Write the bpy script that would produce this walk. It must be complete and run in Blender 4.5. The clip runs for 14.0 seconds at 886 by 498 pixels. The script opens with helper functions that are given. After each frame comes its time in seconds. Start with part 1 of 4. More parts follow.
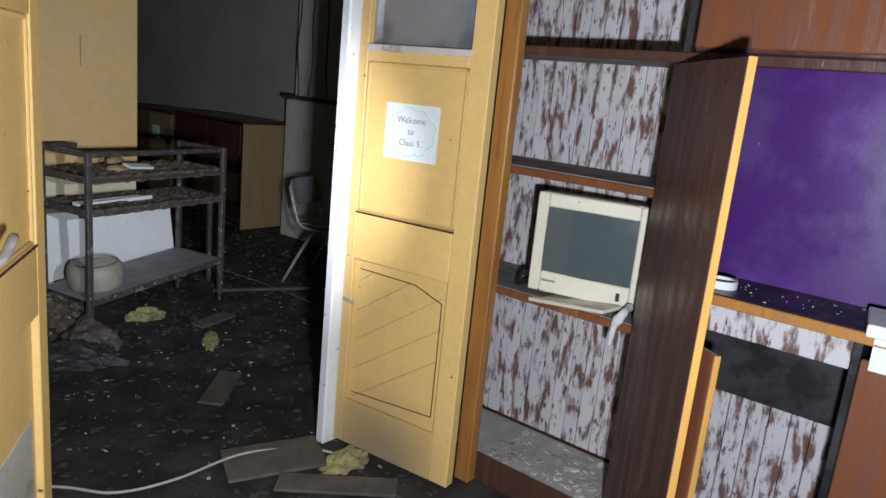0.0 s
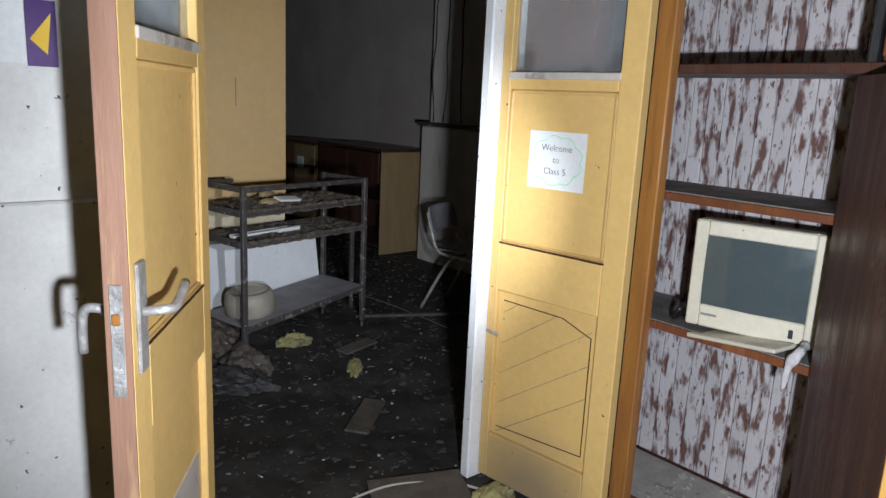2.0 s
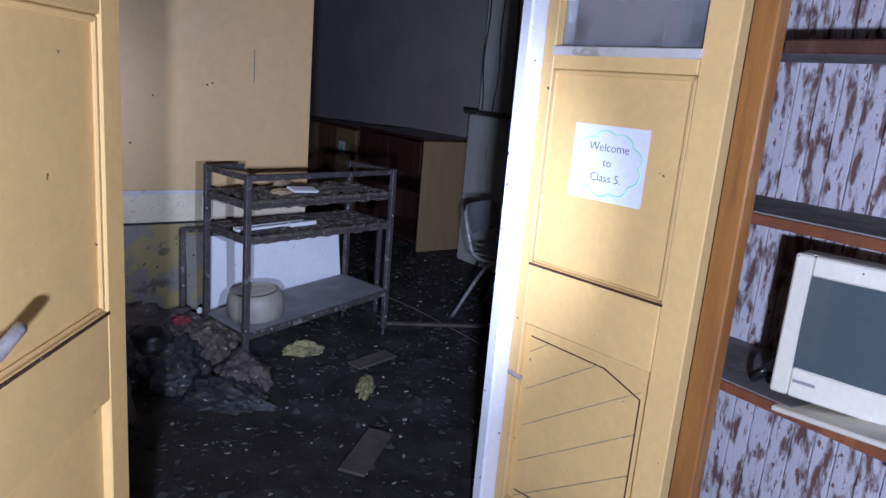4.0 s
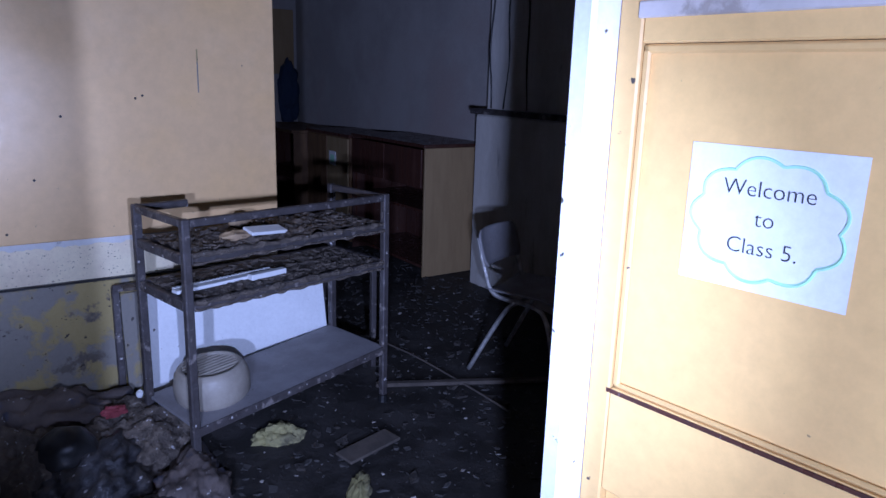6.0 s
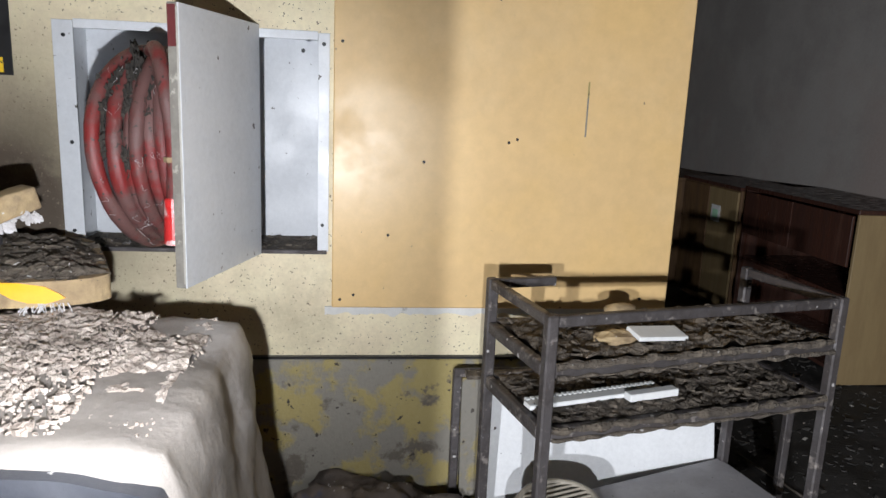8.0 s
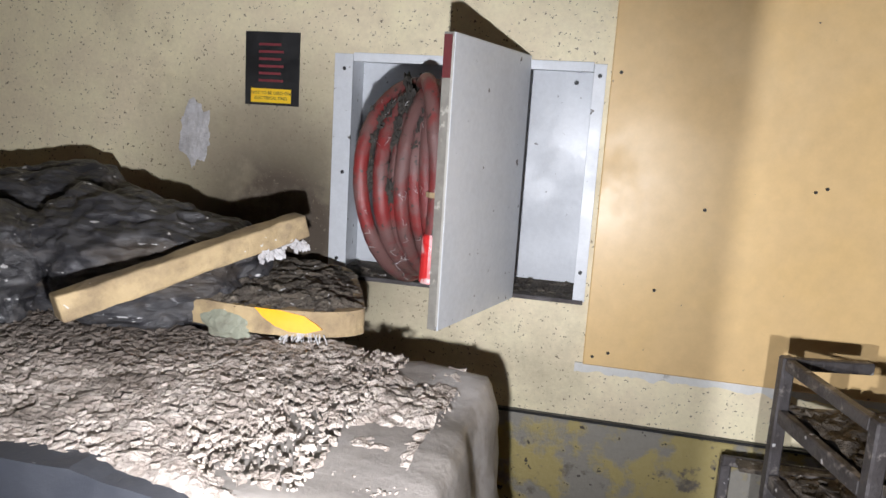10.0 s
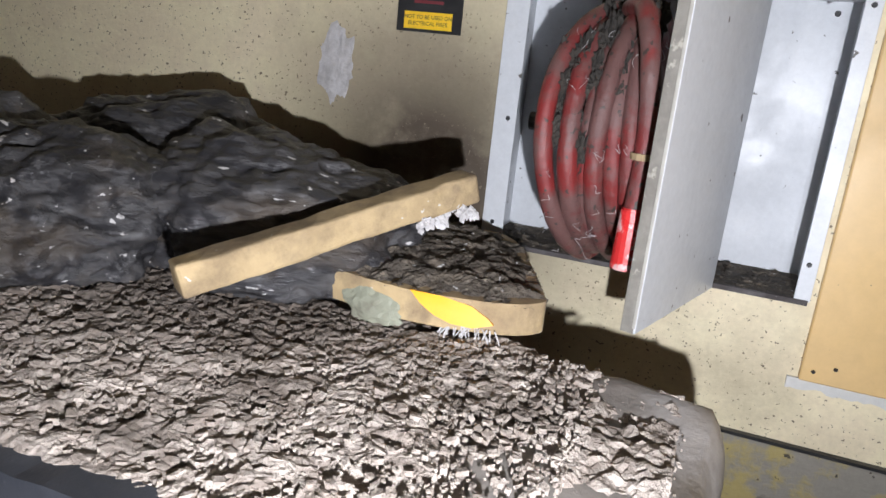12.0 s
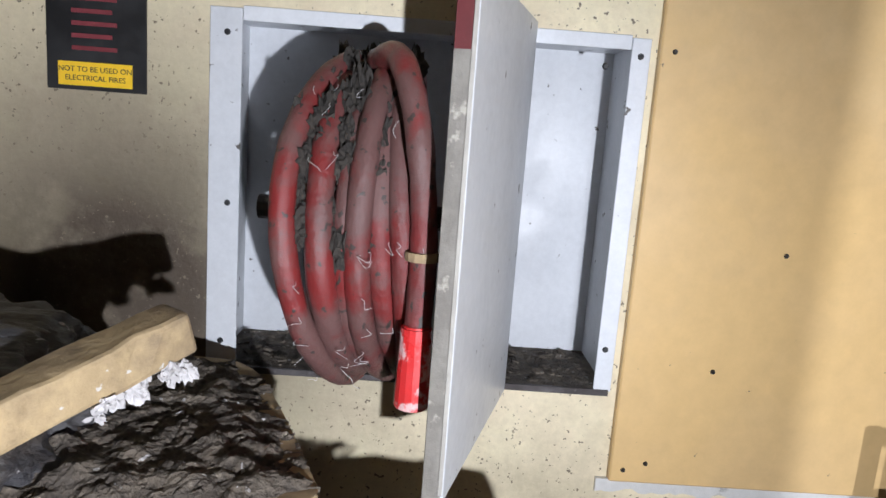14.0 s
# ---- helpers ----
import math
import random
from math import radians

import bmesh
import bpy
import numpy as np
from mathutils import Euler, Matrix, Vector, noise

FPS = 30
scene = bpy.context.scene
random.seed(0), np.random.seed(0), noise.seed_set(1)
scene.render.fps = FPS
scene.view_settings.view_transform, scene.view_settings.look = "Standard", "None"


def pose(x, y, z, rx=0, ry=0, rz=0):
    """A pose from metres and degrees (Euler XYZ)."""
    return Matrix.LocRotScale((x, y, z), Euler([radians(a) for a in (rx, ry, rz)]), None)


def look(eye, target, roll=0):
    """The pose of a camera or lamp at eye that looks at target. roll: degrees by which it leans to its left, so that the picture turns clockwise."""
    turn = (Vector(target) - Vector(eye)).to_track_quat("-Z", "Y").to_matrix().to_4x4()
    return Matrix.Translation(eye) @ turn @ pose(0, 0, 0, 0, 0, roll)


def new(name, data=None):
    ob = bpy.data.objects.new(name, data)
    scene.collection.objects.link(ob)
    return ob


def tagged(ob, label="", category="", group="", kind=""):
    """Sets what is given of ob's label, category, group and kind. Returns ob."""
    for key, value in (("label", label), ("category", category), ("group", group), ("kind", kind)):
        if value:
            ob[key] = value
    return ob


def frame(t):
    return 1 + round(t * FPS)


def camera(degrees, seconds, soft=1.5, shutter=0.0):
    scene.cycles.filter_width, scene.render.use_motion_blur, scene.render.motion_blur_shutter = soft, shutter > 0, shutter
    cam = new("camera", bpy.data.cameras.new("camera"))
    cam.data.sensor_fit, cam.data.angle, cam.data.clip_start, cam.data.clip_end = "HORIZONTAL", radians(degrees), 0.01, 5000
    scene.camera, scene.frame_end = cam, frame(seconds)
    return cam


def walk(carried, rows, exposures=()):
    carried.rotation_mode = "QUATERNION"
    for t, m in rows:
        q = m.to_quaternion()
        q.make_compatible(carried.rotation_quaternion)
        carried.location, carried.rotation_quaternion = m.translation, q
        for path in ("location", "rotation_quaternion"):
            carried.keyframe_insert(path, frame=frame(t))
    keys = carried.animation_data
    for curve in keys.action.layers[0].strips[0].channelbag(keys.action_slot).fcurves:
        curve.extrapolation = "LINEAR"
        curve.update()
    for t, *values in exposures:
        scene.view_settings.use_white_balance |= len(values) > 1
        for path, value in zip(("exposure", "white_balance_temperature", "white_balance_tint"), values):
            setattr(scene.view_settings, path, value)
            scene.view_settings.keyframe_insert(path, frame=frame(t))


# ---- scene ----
cam = camera(64.6, 14.0)
PATH = [
    (0, (-2.918, 2.237, 1.318), (-1.389, 3.45, 0.879), 5.7),
    (0.5, (-2.944, 2.259, 1.314), (-1.603, 3.664, 0.838), 5.6),
    (1, (-2.938, 2.263, 1.32), (-1.66, 3.727, 0.848), 4.8),
    (1.5, (-2.931, 2.281, 1.347), (-1.658, 3.768, 0.936), 3.7),
    (2, (-2.907, 2.319, 1.344), (-1.632, 3.803, 0.93), 2.7),
    (2.5, (-2.849, 2.398, 1.332), (-1.581, 3.878, 0.883), 2.1),
    (2.7, (-2.822, 2.446, 1.328), (-1.562, 3.929, 0.869), 2.0),
    (4.8, (-2.248, 2.906, 1.326), (-1.184, 4.539, 0.879), 5.1),
    (5, (-2.188, 3.019, 1.328), (-1.116, 4.646, 0.877), 3.7),
    (5.5, (-2.098, 3.175, 1.352), (-0.949, 4.744, 0.885), 2.0),
    (6, (-2.026, 3.3, 1.333), (-0.905, 4.889, 0.866), 1.8),
    (6.5, (-1.91, 3.464, 1.332), (-1.053, 5.215, 0.885), 2.8),
    (7, (-1.899, 3.656, 1.304), (-1.218, 5.478, 0.839), 4.0),
    (7.5, (-1.893, 3.911, 1.314), (-1.366, 5.778, 0.828), 3.8),
    (8, (-1.887, 4.054, 1.336), (-1.647, 5.998, 0.934), 2.4),
    (8.2, (-1.885, 4.113, 1.36), (-1.843, 6.084, 1.024), 1.8),
    (10.3, (-1.993, 4.238, 1.327), (-2.457, 6.151, 0.973), 4.9),
    (10.5, (-2.014, 4.233, 1.32), (-2.522, 6.127, 0.928), 6.0),
    (11, (-2.068, 4.316, 1.301), (-2.706, 6.151, 0.825), 6.7),
    (11.5, (-2.164, 4.437, 1.313), (-2.847, 6.244, 0.795), 6.6),
    (12, (-2.211, 4.526, 1.318), (-2.887, 6.332, 0.789), 5.8),
    (12.5, (-2.237, 4.671, 1.327), (-2.864, 6.498, 0.809), 4.8),
    (13, (-2.274, 4.795, 1.341), (-2.773, 6.671, 0.861), 4.6),
    (13.5, (-2.321, 4.883, 1.352), (-2.517, 6.833, 0.953), 4.8),
    (14, (-2.328, 4.908, 1.353), (-2.285, 6.877, 1.005), 4.2),
]
EXPOSURES = [(0, -0.2, 6000, 10), (2.7, -0.2, 6000, 10), (4.8, 0.0, 4450, 32), (6.3, 0.05, 4450, 32), (7.1, 0.85, 5300, 14), (7.6, 0.9, 6200, 11), (8.2, 0.85, 6300, 11), (10.3, 0.85, 6300, 13), (11, 0.85, 6300, 13), (12, 1.0, 6250, 13), (14, 1.02, 6100, 13)]
walk(cam, [(t, look(eye, target, roll)) for t, eye, target, roll in PATH], EXPOSURES)
scene.cycles.max_bounces = 6

# ---- world and light ----
world = bpy.data.worlds.new("world")
scene.world = world
world.use_nodes = True
world.node_tree.nodes["Background"].inputs[0].default_value = (0.5, 0.6, 0.8, 1)
world.node_tree.nodes["Background"].inputs[1].default_value = 0.005


def torch(name, eye, target, watts, degrees, blend=0.6, colour=(0.95, 0.97, 1.0), size=0.014):
    """The visitor's hand torch, left standing at a place of the walk."""
    data = bpy.data.lights.new(name, "SPOT")
    data.energy, data.spot_size, data.spot_blend = watts, radians(degrees), blend
    data.shadow_soft_size, data.color = size, colour
    ob = new(name, data)
    ob.matrix_world = look(eye, target)
    return ob


torch("torch_hall", (-2.77, 2.18, 1.15), (-1.2, 3.5, 0.98), 195, 120, size=0.03)
torch("torch_doorway", (-1.95, 3.18, 1.12), (-0.6, 6.1, 0.8), 115, 66, 1.0)
torch("torch_room", (-2.05, 4.43, 1.11), (-2.98, 6.0, 1.14), 66, 106, 0.85)


# ---- materials ----
def mat(name, c1, c2, scale=8.0, rough=0.7, bump=0.25, metal=0.0, c3=None, scale3=2.0, lo=0.42, hi=0.6,
        lo3=0.55, hi3=0.62, stretch=(1, 1, 1), fine=60.0, vary=0.12, coat=0.0, dist=0.006, speck=None, dark_patch=None):
    m = bpy.data.materials.new(name)
    m.use_nodes = True
    nt = m.node_tree
    nodes, link = nt.nodes, nt.links.new
    bsdf = nodes["Principled BSDF"]
    tc, mp = nodes.new("ShaderNodeTexCoord"), nodes.new("ShaderNodeMapping")
    mp.inputs["Scale"].default_value = stretch
    link(tc.outputs["Object"], mp.inputs["Vector"])

    def noisy(s, detail=8.0, r=0.6):
        n = nodes.new("ShaderNodeTexNoise")
        n.inputs["Scale"].default_value, n.inputs["Detail"].default_value, n.inputs["Roughness"].default_value = s, detail, r
        link(mp.outputs[0], n.inputs["Vector"])
        return n.outputs["Fac"]

    def ramp(fac, a, b):
        n = nodes.new("ShaderNodeMapRange")
        n.inputs["From Min"].default_value, n.inputs["From Max"].default_value = a, b
        link(fac, n.inputs["Value"])
        return n.outputs["Result"]

    def mix(fac, a, b, kind="MIX"):
        n = nodes.new("ShaderNodeMix")
        n.data_type, n.blend_type = "RGBA", kind
        if isinstance(fac, float):
            n.inputs[0].default_value = fac
        else:
            link(fac, n.inputs[0])
        for socket, v in ((n.inputs[6], a), (n.inputs[7], b)):
            if isinstance(v, tuple):
                socket.default_value = (*v, 1)
            else:
                link(v, socket)
        return n.outputs[2]

    blotch = ramp(noisy(scale), lo, hi)
    colour = mix(blotch, c1, c2)
    if c3:
        colour = mix(ramp(noisy(scale3, 10, 0.65), lo3, hi3), colour, c3)
    grain = noisy(fine, 6, 0.7)
    shade = ramp(grain, 0.2, 0.9)
    colour = mix(0.35, colour, mix(shade, tuple(0.6 * v for v in c1), tuple(min(1, 1.15 * v) for v in c1)))
    if dark_patch:
        centre, radius, tint = dark_patch
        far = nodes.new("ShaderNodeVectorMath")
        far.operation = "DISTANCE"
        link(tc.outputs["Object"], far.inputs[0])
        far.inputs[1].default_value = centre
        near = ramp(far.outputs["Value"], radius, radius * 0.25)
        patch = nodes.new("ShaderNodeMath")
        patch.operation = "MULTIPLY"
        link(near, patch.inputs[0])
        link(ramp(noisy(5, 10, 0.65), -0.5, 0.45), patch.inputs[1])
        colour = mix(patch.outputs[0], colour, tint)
    if speck:
        tint, size, above = speck
        colour = mix(ramp(noisy(size, 3, 0.5), above, above + 0.03), colour, tint)
    info = nodes.new("ShaderNodeObjectInfo")
    tone = nodes.new("ShaderNodeMapRange")
    tone.inputs["To Min"].default_value, tone.inputs["To Max"].default_value = 1 - vary, 1 + vary
    link(info.outputs["Random"], tone.inputs["Value"])
    scaled = nodes.new("ShaderNodeVectorMath")
    scaled.operation = "SCALE"
    link(colour, scaled.inputs[0])
    link(tone.outputs[0], scaled.inputs["Scale"])
    link(scaled.outputs[0], bsdf.inputs["Base Color"])
    rr = nodes.new("ShaderNodeMapRange")
    rr.inputs["To Min"].default_value, rr.inputs["To Max"].default_value = max(0.03, rough - 0.12), min(1, rough + 0.12)
    link(blotch, rr.inputs["Value"])
    link(rr.outputs[0], bsdf.inputs["Roughness"])
    bsdf.inputs["Metallic"].default_value = metal
    bsdf.inputs["Coat Weight"].default_value = coat
    b = nodes.new("ShaderNodeBump")
    b.inputs["Strength"].default_value, b.inputs["Distance"].default_value = bump, dist
    add = nodes.new("ShaderNodeMath")
    add.operation = "ADD"
    link(blotch, add.inputs[0])
    link(grain, add.inputs[1])
    link(add.outputs[0], b.inputs["Height"])
    link(b.outputs[0], bsdf.inputs["Normal"])
    return m


M_FLOOR = mat("sooty floor", (0.02, 0.018, 0.016), (0.052, 0.046, 0.041), 5, 0.75, 0.5, c3=(0.085, 0.078, 0.07), scale3=9, lo3=0.6, hi3=0.7, fine=45, speck=((0.4, 0.38, 0.36), 60, 0.745))
M_PLASTER = mat("white painted blockwork", (0.78, 0.77, 0.74), (0.68, 0.67, 0.64), 4, 0.65, 0.25, c3=(0.3, 0.28, 0.25), scale3=10, lo3=0.64, hi3=0.68, speck=((0.06, 0.05, 0.04), 40, 0.71))
M_CREAM = mat("cream painted wall", dark_patch=((-2.88, 6.13, 1.01), 0.6, (0.07, 0.052, 0.036)), c1=(0.74, 0.66, 0.45), c2=(0.66, 0.56, 0.4), scale=6, rough=0.6, bump=0.2, c3=(0.3, 0.25, 0.17), scale3=1.7, lo3=0.5, hi3=0.72, fine=90, speck=((0.16, 0.13, 0.09), 120, 0.66))
M_DADO = mat("peeling dado", (0.27, 0.25, 0.21), (0.46, 0.36, 0.1), 5, 0.75, 0.5, c3=(0.1, 0.075, 0.055), scale3=7, lo3=0.57, hi3=0.62, lo=0.5, hi=0.56, speck=((0.06, 0.05, 0.04), 40, 0.68))
M_GREYWALL = mat("sooty grey wall", (0.42, 0.395, 0.37), (0.31, 0.285, 0.265), 1.6, 0.8, 0.2, c3=(0.36, 0.29, 0.26), scale3=1.1, lo3=0.5, hi3=0.7)
M_PILASTER = mat("stained pilaster", (0.66, 0.63, 0.58), (0.46, 0.43, 0.38), 3, 0.8, 0.35, c3=(0.12, 0.11, 0.09), scale3=5, lo3=0.6, hi3=0.68, stretch=(1, 1, 0.3))
M_CEIL = mat("sooty ceiling", (0.2, 0.19, 0.18), (0.12, 0.11, 0.1), 2, 0.9, 0.2)
M_TAN = mat("tan painted board", (0.66, 0.45, 0.2), (0.6, 0.41, 0.19), 2.5, 0.45, 0.06, c3=(0.68, 0.52, 0.3), scale3=1.2, lo3=0.5, hi3=0.8, fine=25, speck=((0.12, 0.09, 0.06), 40, 0.75))
M_DOOR = mat("yellow door paint", (0.76, 0.51, 0.18), (0.7, 0.46, 0.16), 4, 0.55, 0.1, dark_patch=((0.22, 0, 0.0), 0.3, (0.34, 0.25, 0.14)), c3=(0.5, 0.36, 0.18), scale3=5, lo3=0.64, hi3=0.76, fine=40, speck=((0.06, 0.05, 0.04), 36, 0.73))
M_DOORLOW = mat("scuffed grey paint", (0.5, 0.46, 0.4), (0.58, 0.53, 0.48), 6, 0.6, 0.15, c3=(0.3, 0.25, 0.2), scale3=9)
M_EDGE = mat("bare reddish door edge", (0.44, 0.24, 0.16), (0.36, 0.19, 0.12), 5, 0.65, 0.2, stretch=(4, 4, 0.4), c3=(0.62, 0.4, 0.2), scale3=4)
M_WHITE = mat("white gloss paint", (0.82, 0.83, 0.84), (0.74, 0.75, 0.76), 5, 0.4, 0.15, c3=(0.4, 0.36, 0.3), scale3=11, lo3=0.68, hi3=0.72, speck=((0.06, 0.05, 0.04), 50, 0.70))
M_ORANGE = mat("varnished pine", (0.42, 0.19, 0.045), (0.28, 0.11, 0.03), 6, 0.35, 0.12, stretch=(5, 5, 0.5), c3=(0.16, 0.07, 0.03), scale3=4, lo3=0.58, hi3=0.7)
M_BROWN = mat("dark brown stained wood", (0.075, 0.032, 0.022), (0.05, 0.023, 0.017), 5, 0.38, 0.12, stretch=(4, 4, 0.4), c3=(0.1, 0.05, 0.035), scale3=3, speck=((0.55, 0.53, 0.52), 40, 0.74))
M_REDWOOD = mat("red-brown wood", (0.2, 0.07, 0.03), (0.13, 0.045, 0.022), 5, 0.35, 0.1, stretch=(5, 5, 0.4), c3=(0.27, 0.11, 0.04), scale3=2)
M_PEEL = mat("peeling white paint on brown boards", (0.16, 0.08, 0.065), (0.8, 0.79, 0.82), 15, 0.7, 0.6, stretch=(1.9, 1.9, 0.6), lo=0.4, hi=0.5, c3=(0.17, 0.085, 0.07), scale3=34, lo3=0.58, hi3=0.62, fine=110, vary=0.06)
M_DUST = mat("thick grey dust", (0.4, 0.38, 0.35), (0.3, 0.285, 0.26), 9, 0.9, 0.3, c3=(0.16, 0.145, 0.13), scale3=14, lo3=0.62, hi3=0.7)
M_GREYSHELF = mat("dusty shelf", (0.2, 0.185, 0.17), (0.13, 0.12, 0.11), 12, 0.85, 0.3, c3=(0.4, 0.37, 0.33), scale3=30, lo3=0.66, hi3=0.7)
M_PURPLE = mat("purple display board", (0.06, 0.014, 0.145), (0.052, 0.012, 0.13), 3, 0.4, 0.05, c3=(0.1, 0.03, 0.22), scale3=2, speck=((0.55, 0.53, 0.52), 40, 0.76))
M_CRT = mat("yellowed monitor plastic", (0.74, 0.69, 0.55), (0.68, 0.63, 0.5), 6, 0.5, 0.05, speck=((0.06, 0.05, 0.04), 50, 0.74))
M_SCREEN = mat("grey monitor glass", (0.075, 0.095, 0.1), (0.065, 0.085, 0.09), 4, 0.14, 0.0, coat=0.3)
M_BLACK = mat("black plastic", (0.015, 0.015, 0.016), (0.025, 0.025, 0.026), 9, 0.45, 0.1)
M_PAPER = mat("white paper", (0.82, 0.83, 0.82), (0.78, 0.79, 0.78), 6, 0.8, 0.03, vary=0.03)
M_GREEN = mat("pale green ink", (0.42, 0.75, 0.5), (0.5, 0.8, 0.58), 9, 0.8, 0.0)
M_INK = mat("black ink", (0.03, 0.03, 0.035), (0.05, 0.05, 0.05), 9, 0.8, 0.0)
M_STEEL = mat("rusty dark steel", (0.1, 0.09, 0.09), (0.055, 0.045, 0.042), 12, 0.55, 0.4, metal=0.3, c3=(0.36, 0.32, 0.29), scale3=20, lo3=0.57, hi3=0.64, speck=((0.55, 0.53, 0.52), 45, 0.68))
M_CHROME = mat("dirty chromed metal", (0.5, 0.49, 0.47), (0.3, 0.28, 0.26), 25, 0.55, 0.4, metal=0.45, c3=(0.6, 0.58, 0.56), scale3=16)
M_GREYBOARD = mat("grey laminate shelf", (0.3, 0.29, 0.3), (0.24, 0.23, 0.235), 6, 0.6, 0.15, c3=(0.42, 0.4, 0.38), scale3=18, lo3=0.66, hi3=0.7, speck=((0.06, 0.05, 0.04), 60, 0.70))
M_HEATER = mat("dirty cream plastic", (0.42, 0.38, 0.31), (0.3, 0.27, 0.22), 8, 0.55, 0.15)
M_DEBRIS = mat("charred litter", (0.095, 0.078, 0.062), (0.23, 0.19, 0.145), 26, 0.9, 0.8, c3=(0.42, 0.36, 0.28), scale3=40, lo3=0.6, hi3=0.68, dist=0.012, speck=((0.55, 0.53, 0.52), 60, 0.68))
# ash goes dark brown around a point at the back of the sofa
M_DEBRIS2 = mat("ash-covered top", (0.36, 0.3, 0.255), (0.66, 0.58, 0.51), 30, 0.92, 0.8, c3=(0.11, 0.086, 0.066), scale3=5, lo3=0.53, hi3=0.65, dist=0.008, dark_patch=((-3.0, 5.62, 0.87), 0.5, (0.11, 0.085, 0.065)), fine=150)
M_CHIP = mat("pale flakes", (0.5, 0.47, 0.42), (0.3, 0.27, 0.23), 14, 0.85, 0.2, c3=(0.12, 0.1, 0.09), scale3=3, lo3=0.48, hi3=0.55)
M_CHIPD = mat("dim floor flakes", (0.075, 0.07, 0.064), (0.04, 0.037, 0.034), 14, 0.85, 0.2, c3=(0.4, 0.38, 0.35), scale3=5, lo3=0.62, hi3=0.66)
M_PLASTIC = mat("dusty plastic sheet", (0.29, 0.262, 0.235), (0.22, 0.196, 0.176), 5, 0.55, 0.35, c3=(0.42, 0.39, 0.37), scale3=3)
M_NAVY = mat("dark vinyl", (0.045, 0.048, 0.058), (0.072, 0.075, 0.086), 6, 0.5, 0.15, c3=(0.3, 0.3, 0.32), scale3=11, lo3=0.66, hi3=0.72, speck=((0.55, 0.53, 0.52), 30, 0.72))
M_BAG = mat("dusty black plastic bag", (0.034, 0.033, 0.036), (0.09, 0.086, 0.086), 30, 0.4, 0.55, c3=(0.085, 0.066, 0.048), scale3=4, lo3=0.52, hi3=0.62, stretch=(0.35, 0.8, 1.5), dist=0.005, fine=60, speck=((0.55, 0.53, 0.52), 55, 0.68))
M_FOAM = mat("tan foam plank", (0.5, 0.37, 0.2), (0.34, 0.25, 0.14), 9, 0.85, 0.4, c3=(0.14, 0.1, 0.068), scale3=11, lo3=0.44, hi3=0.64, speck=((0.6, 0.57, 0.52), 60, 0.7))
M_YELLOW = mat("bright yellow laminate", (0.85, 0.4, 0.015), (0.78, 0.37, 0.015), 6, 0.4, 0.05)
M_SAGE = mat("dusty sage plastic", (0.32, 0.33, 0.25), (0.24, 0.24, 0.18), 9, 0.6, 0.15, c3=(0.14, 0.12, 0.09), scale3=14, lo3=0.55, hi3=0.65)
M_LINT = mat("whitish fluff", (0.62, 0.6, 0.6), (0.45, 0.43, 0.42), 20, 0.95, 0.5)
M_NICHE = mat("white enamelled metal", (0.7, 0.72, 0.75), (0.64, 0.66, 0.69), 4, 0.45, 0.05, c3=(0.2, 0.19, 0.18), scale3=20, lo3=0.71, hi3=0.74, speck=((0.1, 0.09, 0.08), 34, 0.685))
M_HOSE = mat("red rubber hose", (0.21, 0.026, 0.025), (0.12, 0.026, 0.025), 9, 0.5, 0.35, c3=(0.12, 0.097, 0.088), scale3=7, lo3=0.41, hi3=0.53, speck=((0.05, 0.04, 0.035), 60, 0.64), fine=120)
M_NOZZLE = mat("red nozzle", (0.62, 0.03, 0.03), (0.5, 0.03, 0.03), 12, 0.35, 0.1, c3=(0.7, 0.62, 0.6), scale3=14, lo3=0.52, hi3=0.56)
M_LIP = mat("grimy grey-brown metal edge", (0.25, 0.235, 0.205), (0.17, 0.155, 0.135), 14, 0.6, 0.3, c3=(0.5, 0.47, 0.4), scale3=26, lo3=0.6, hi3=0.66)
M_MAROON = mat("faded maroon label", (0.12, 0.02, 0.022), (0.09, 0.018, 0.018), 12, 0.7, 0.1)
M_GLASS = mat("dirty glazing", (0.62, 0.66, 0.68), (0.5, 0.54, 0.56), 4, 0.1, 0.02, c3=(0.3, 0.31, 0.31), scale3=6)
M_CABTAN = mat("tan cabinet board", (0.36, 0.26, 0.13), (0.3, 0.21, 0.1), 5, 0.6, 0.12, stretch=(3, 3, 0.5))
M_CABBROWN = mat("brown cabinet board", (0.17, 0.1, 0.045), (0.1, 0.055, 0.03), 5, 0.55, 0.12, stretch=(3, 3, 0.5))
M_BLUE = mat("navy cloth", (0.02, 0.035, 0.075), (0.03, 0.045, 0.09), 9, 0.9, 0.3)
M_CARD = mat("dirty cardboard", (0.12, 0.1, 0.08), (0.07, 0.06, 0.05), 9, 0.9, 0.3)
M_MOSS = mat("yellowed foam block", (0.34, 0.31, 0.13), (0.24, 0.22, 0.12), 12, 0.9, 0.6, c3=(0.1, 0.09, 0.07), scale3=9)
M_GRIME = mat("greasy grime", (0.03, 0.026, 0.022), (0.07, 0.06, 0.05), 30, 0.9, 0.6)
M_CABLE = mat("pale cable", (0.5, 0.48, 0.43), (0.4, 0.38, 0.34), 20, 0.6, 0.05)
M_RAG = mat("rag", (0.11, 0.09, 0.08), (0.2, 0.16, 0.13), 10, 0.95, 0.6, c3=(0.06, 0.07, 0.12), scale3=6, speck=((0.55, 0.53, 0.52), 40, 0.68))
M_RED = mat("faded red", (0.22, 0.035, 0.045), (0.16, 0.03, 0.035), 12, 0.8, 0.2)
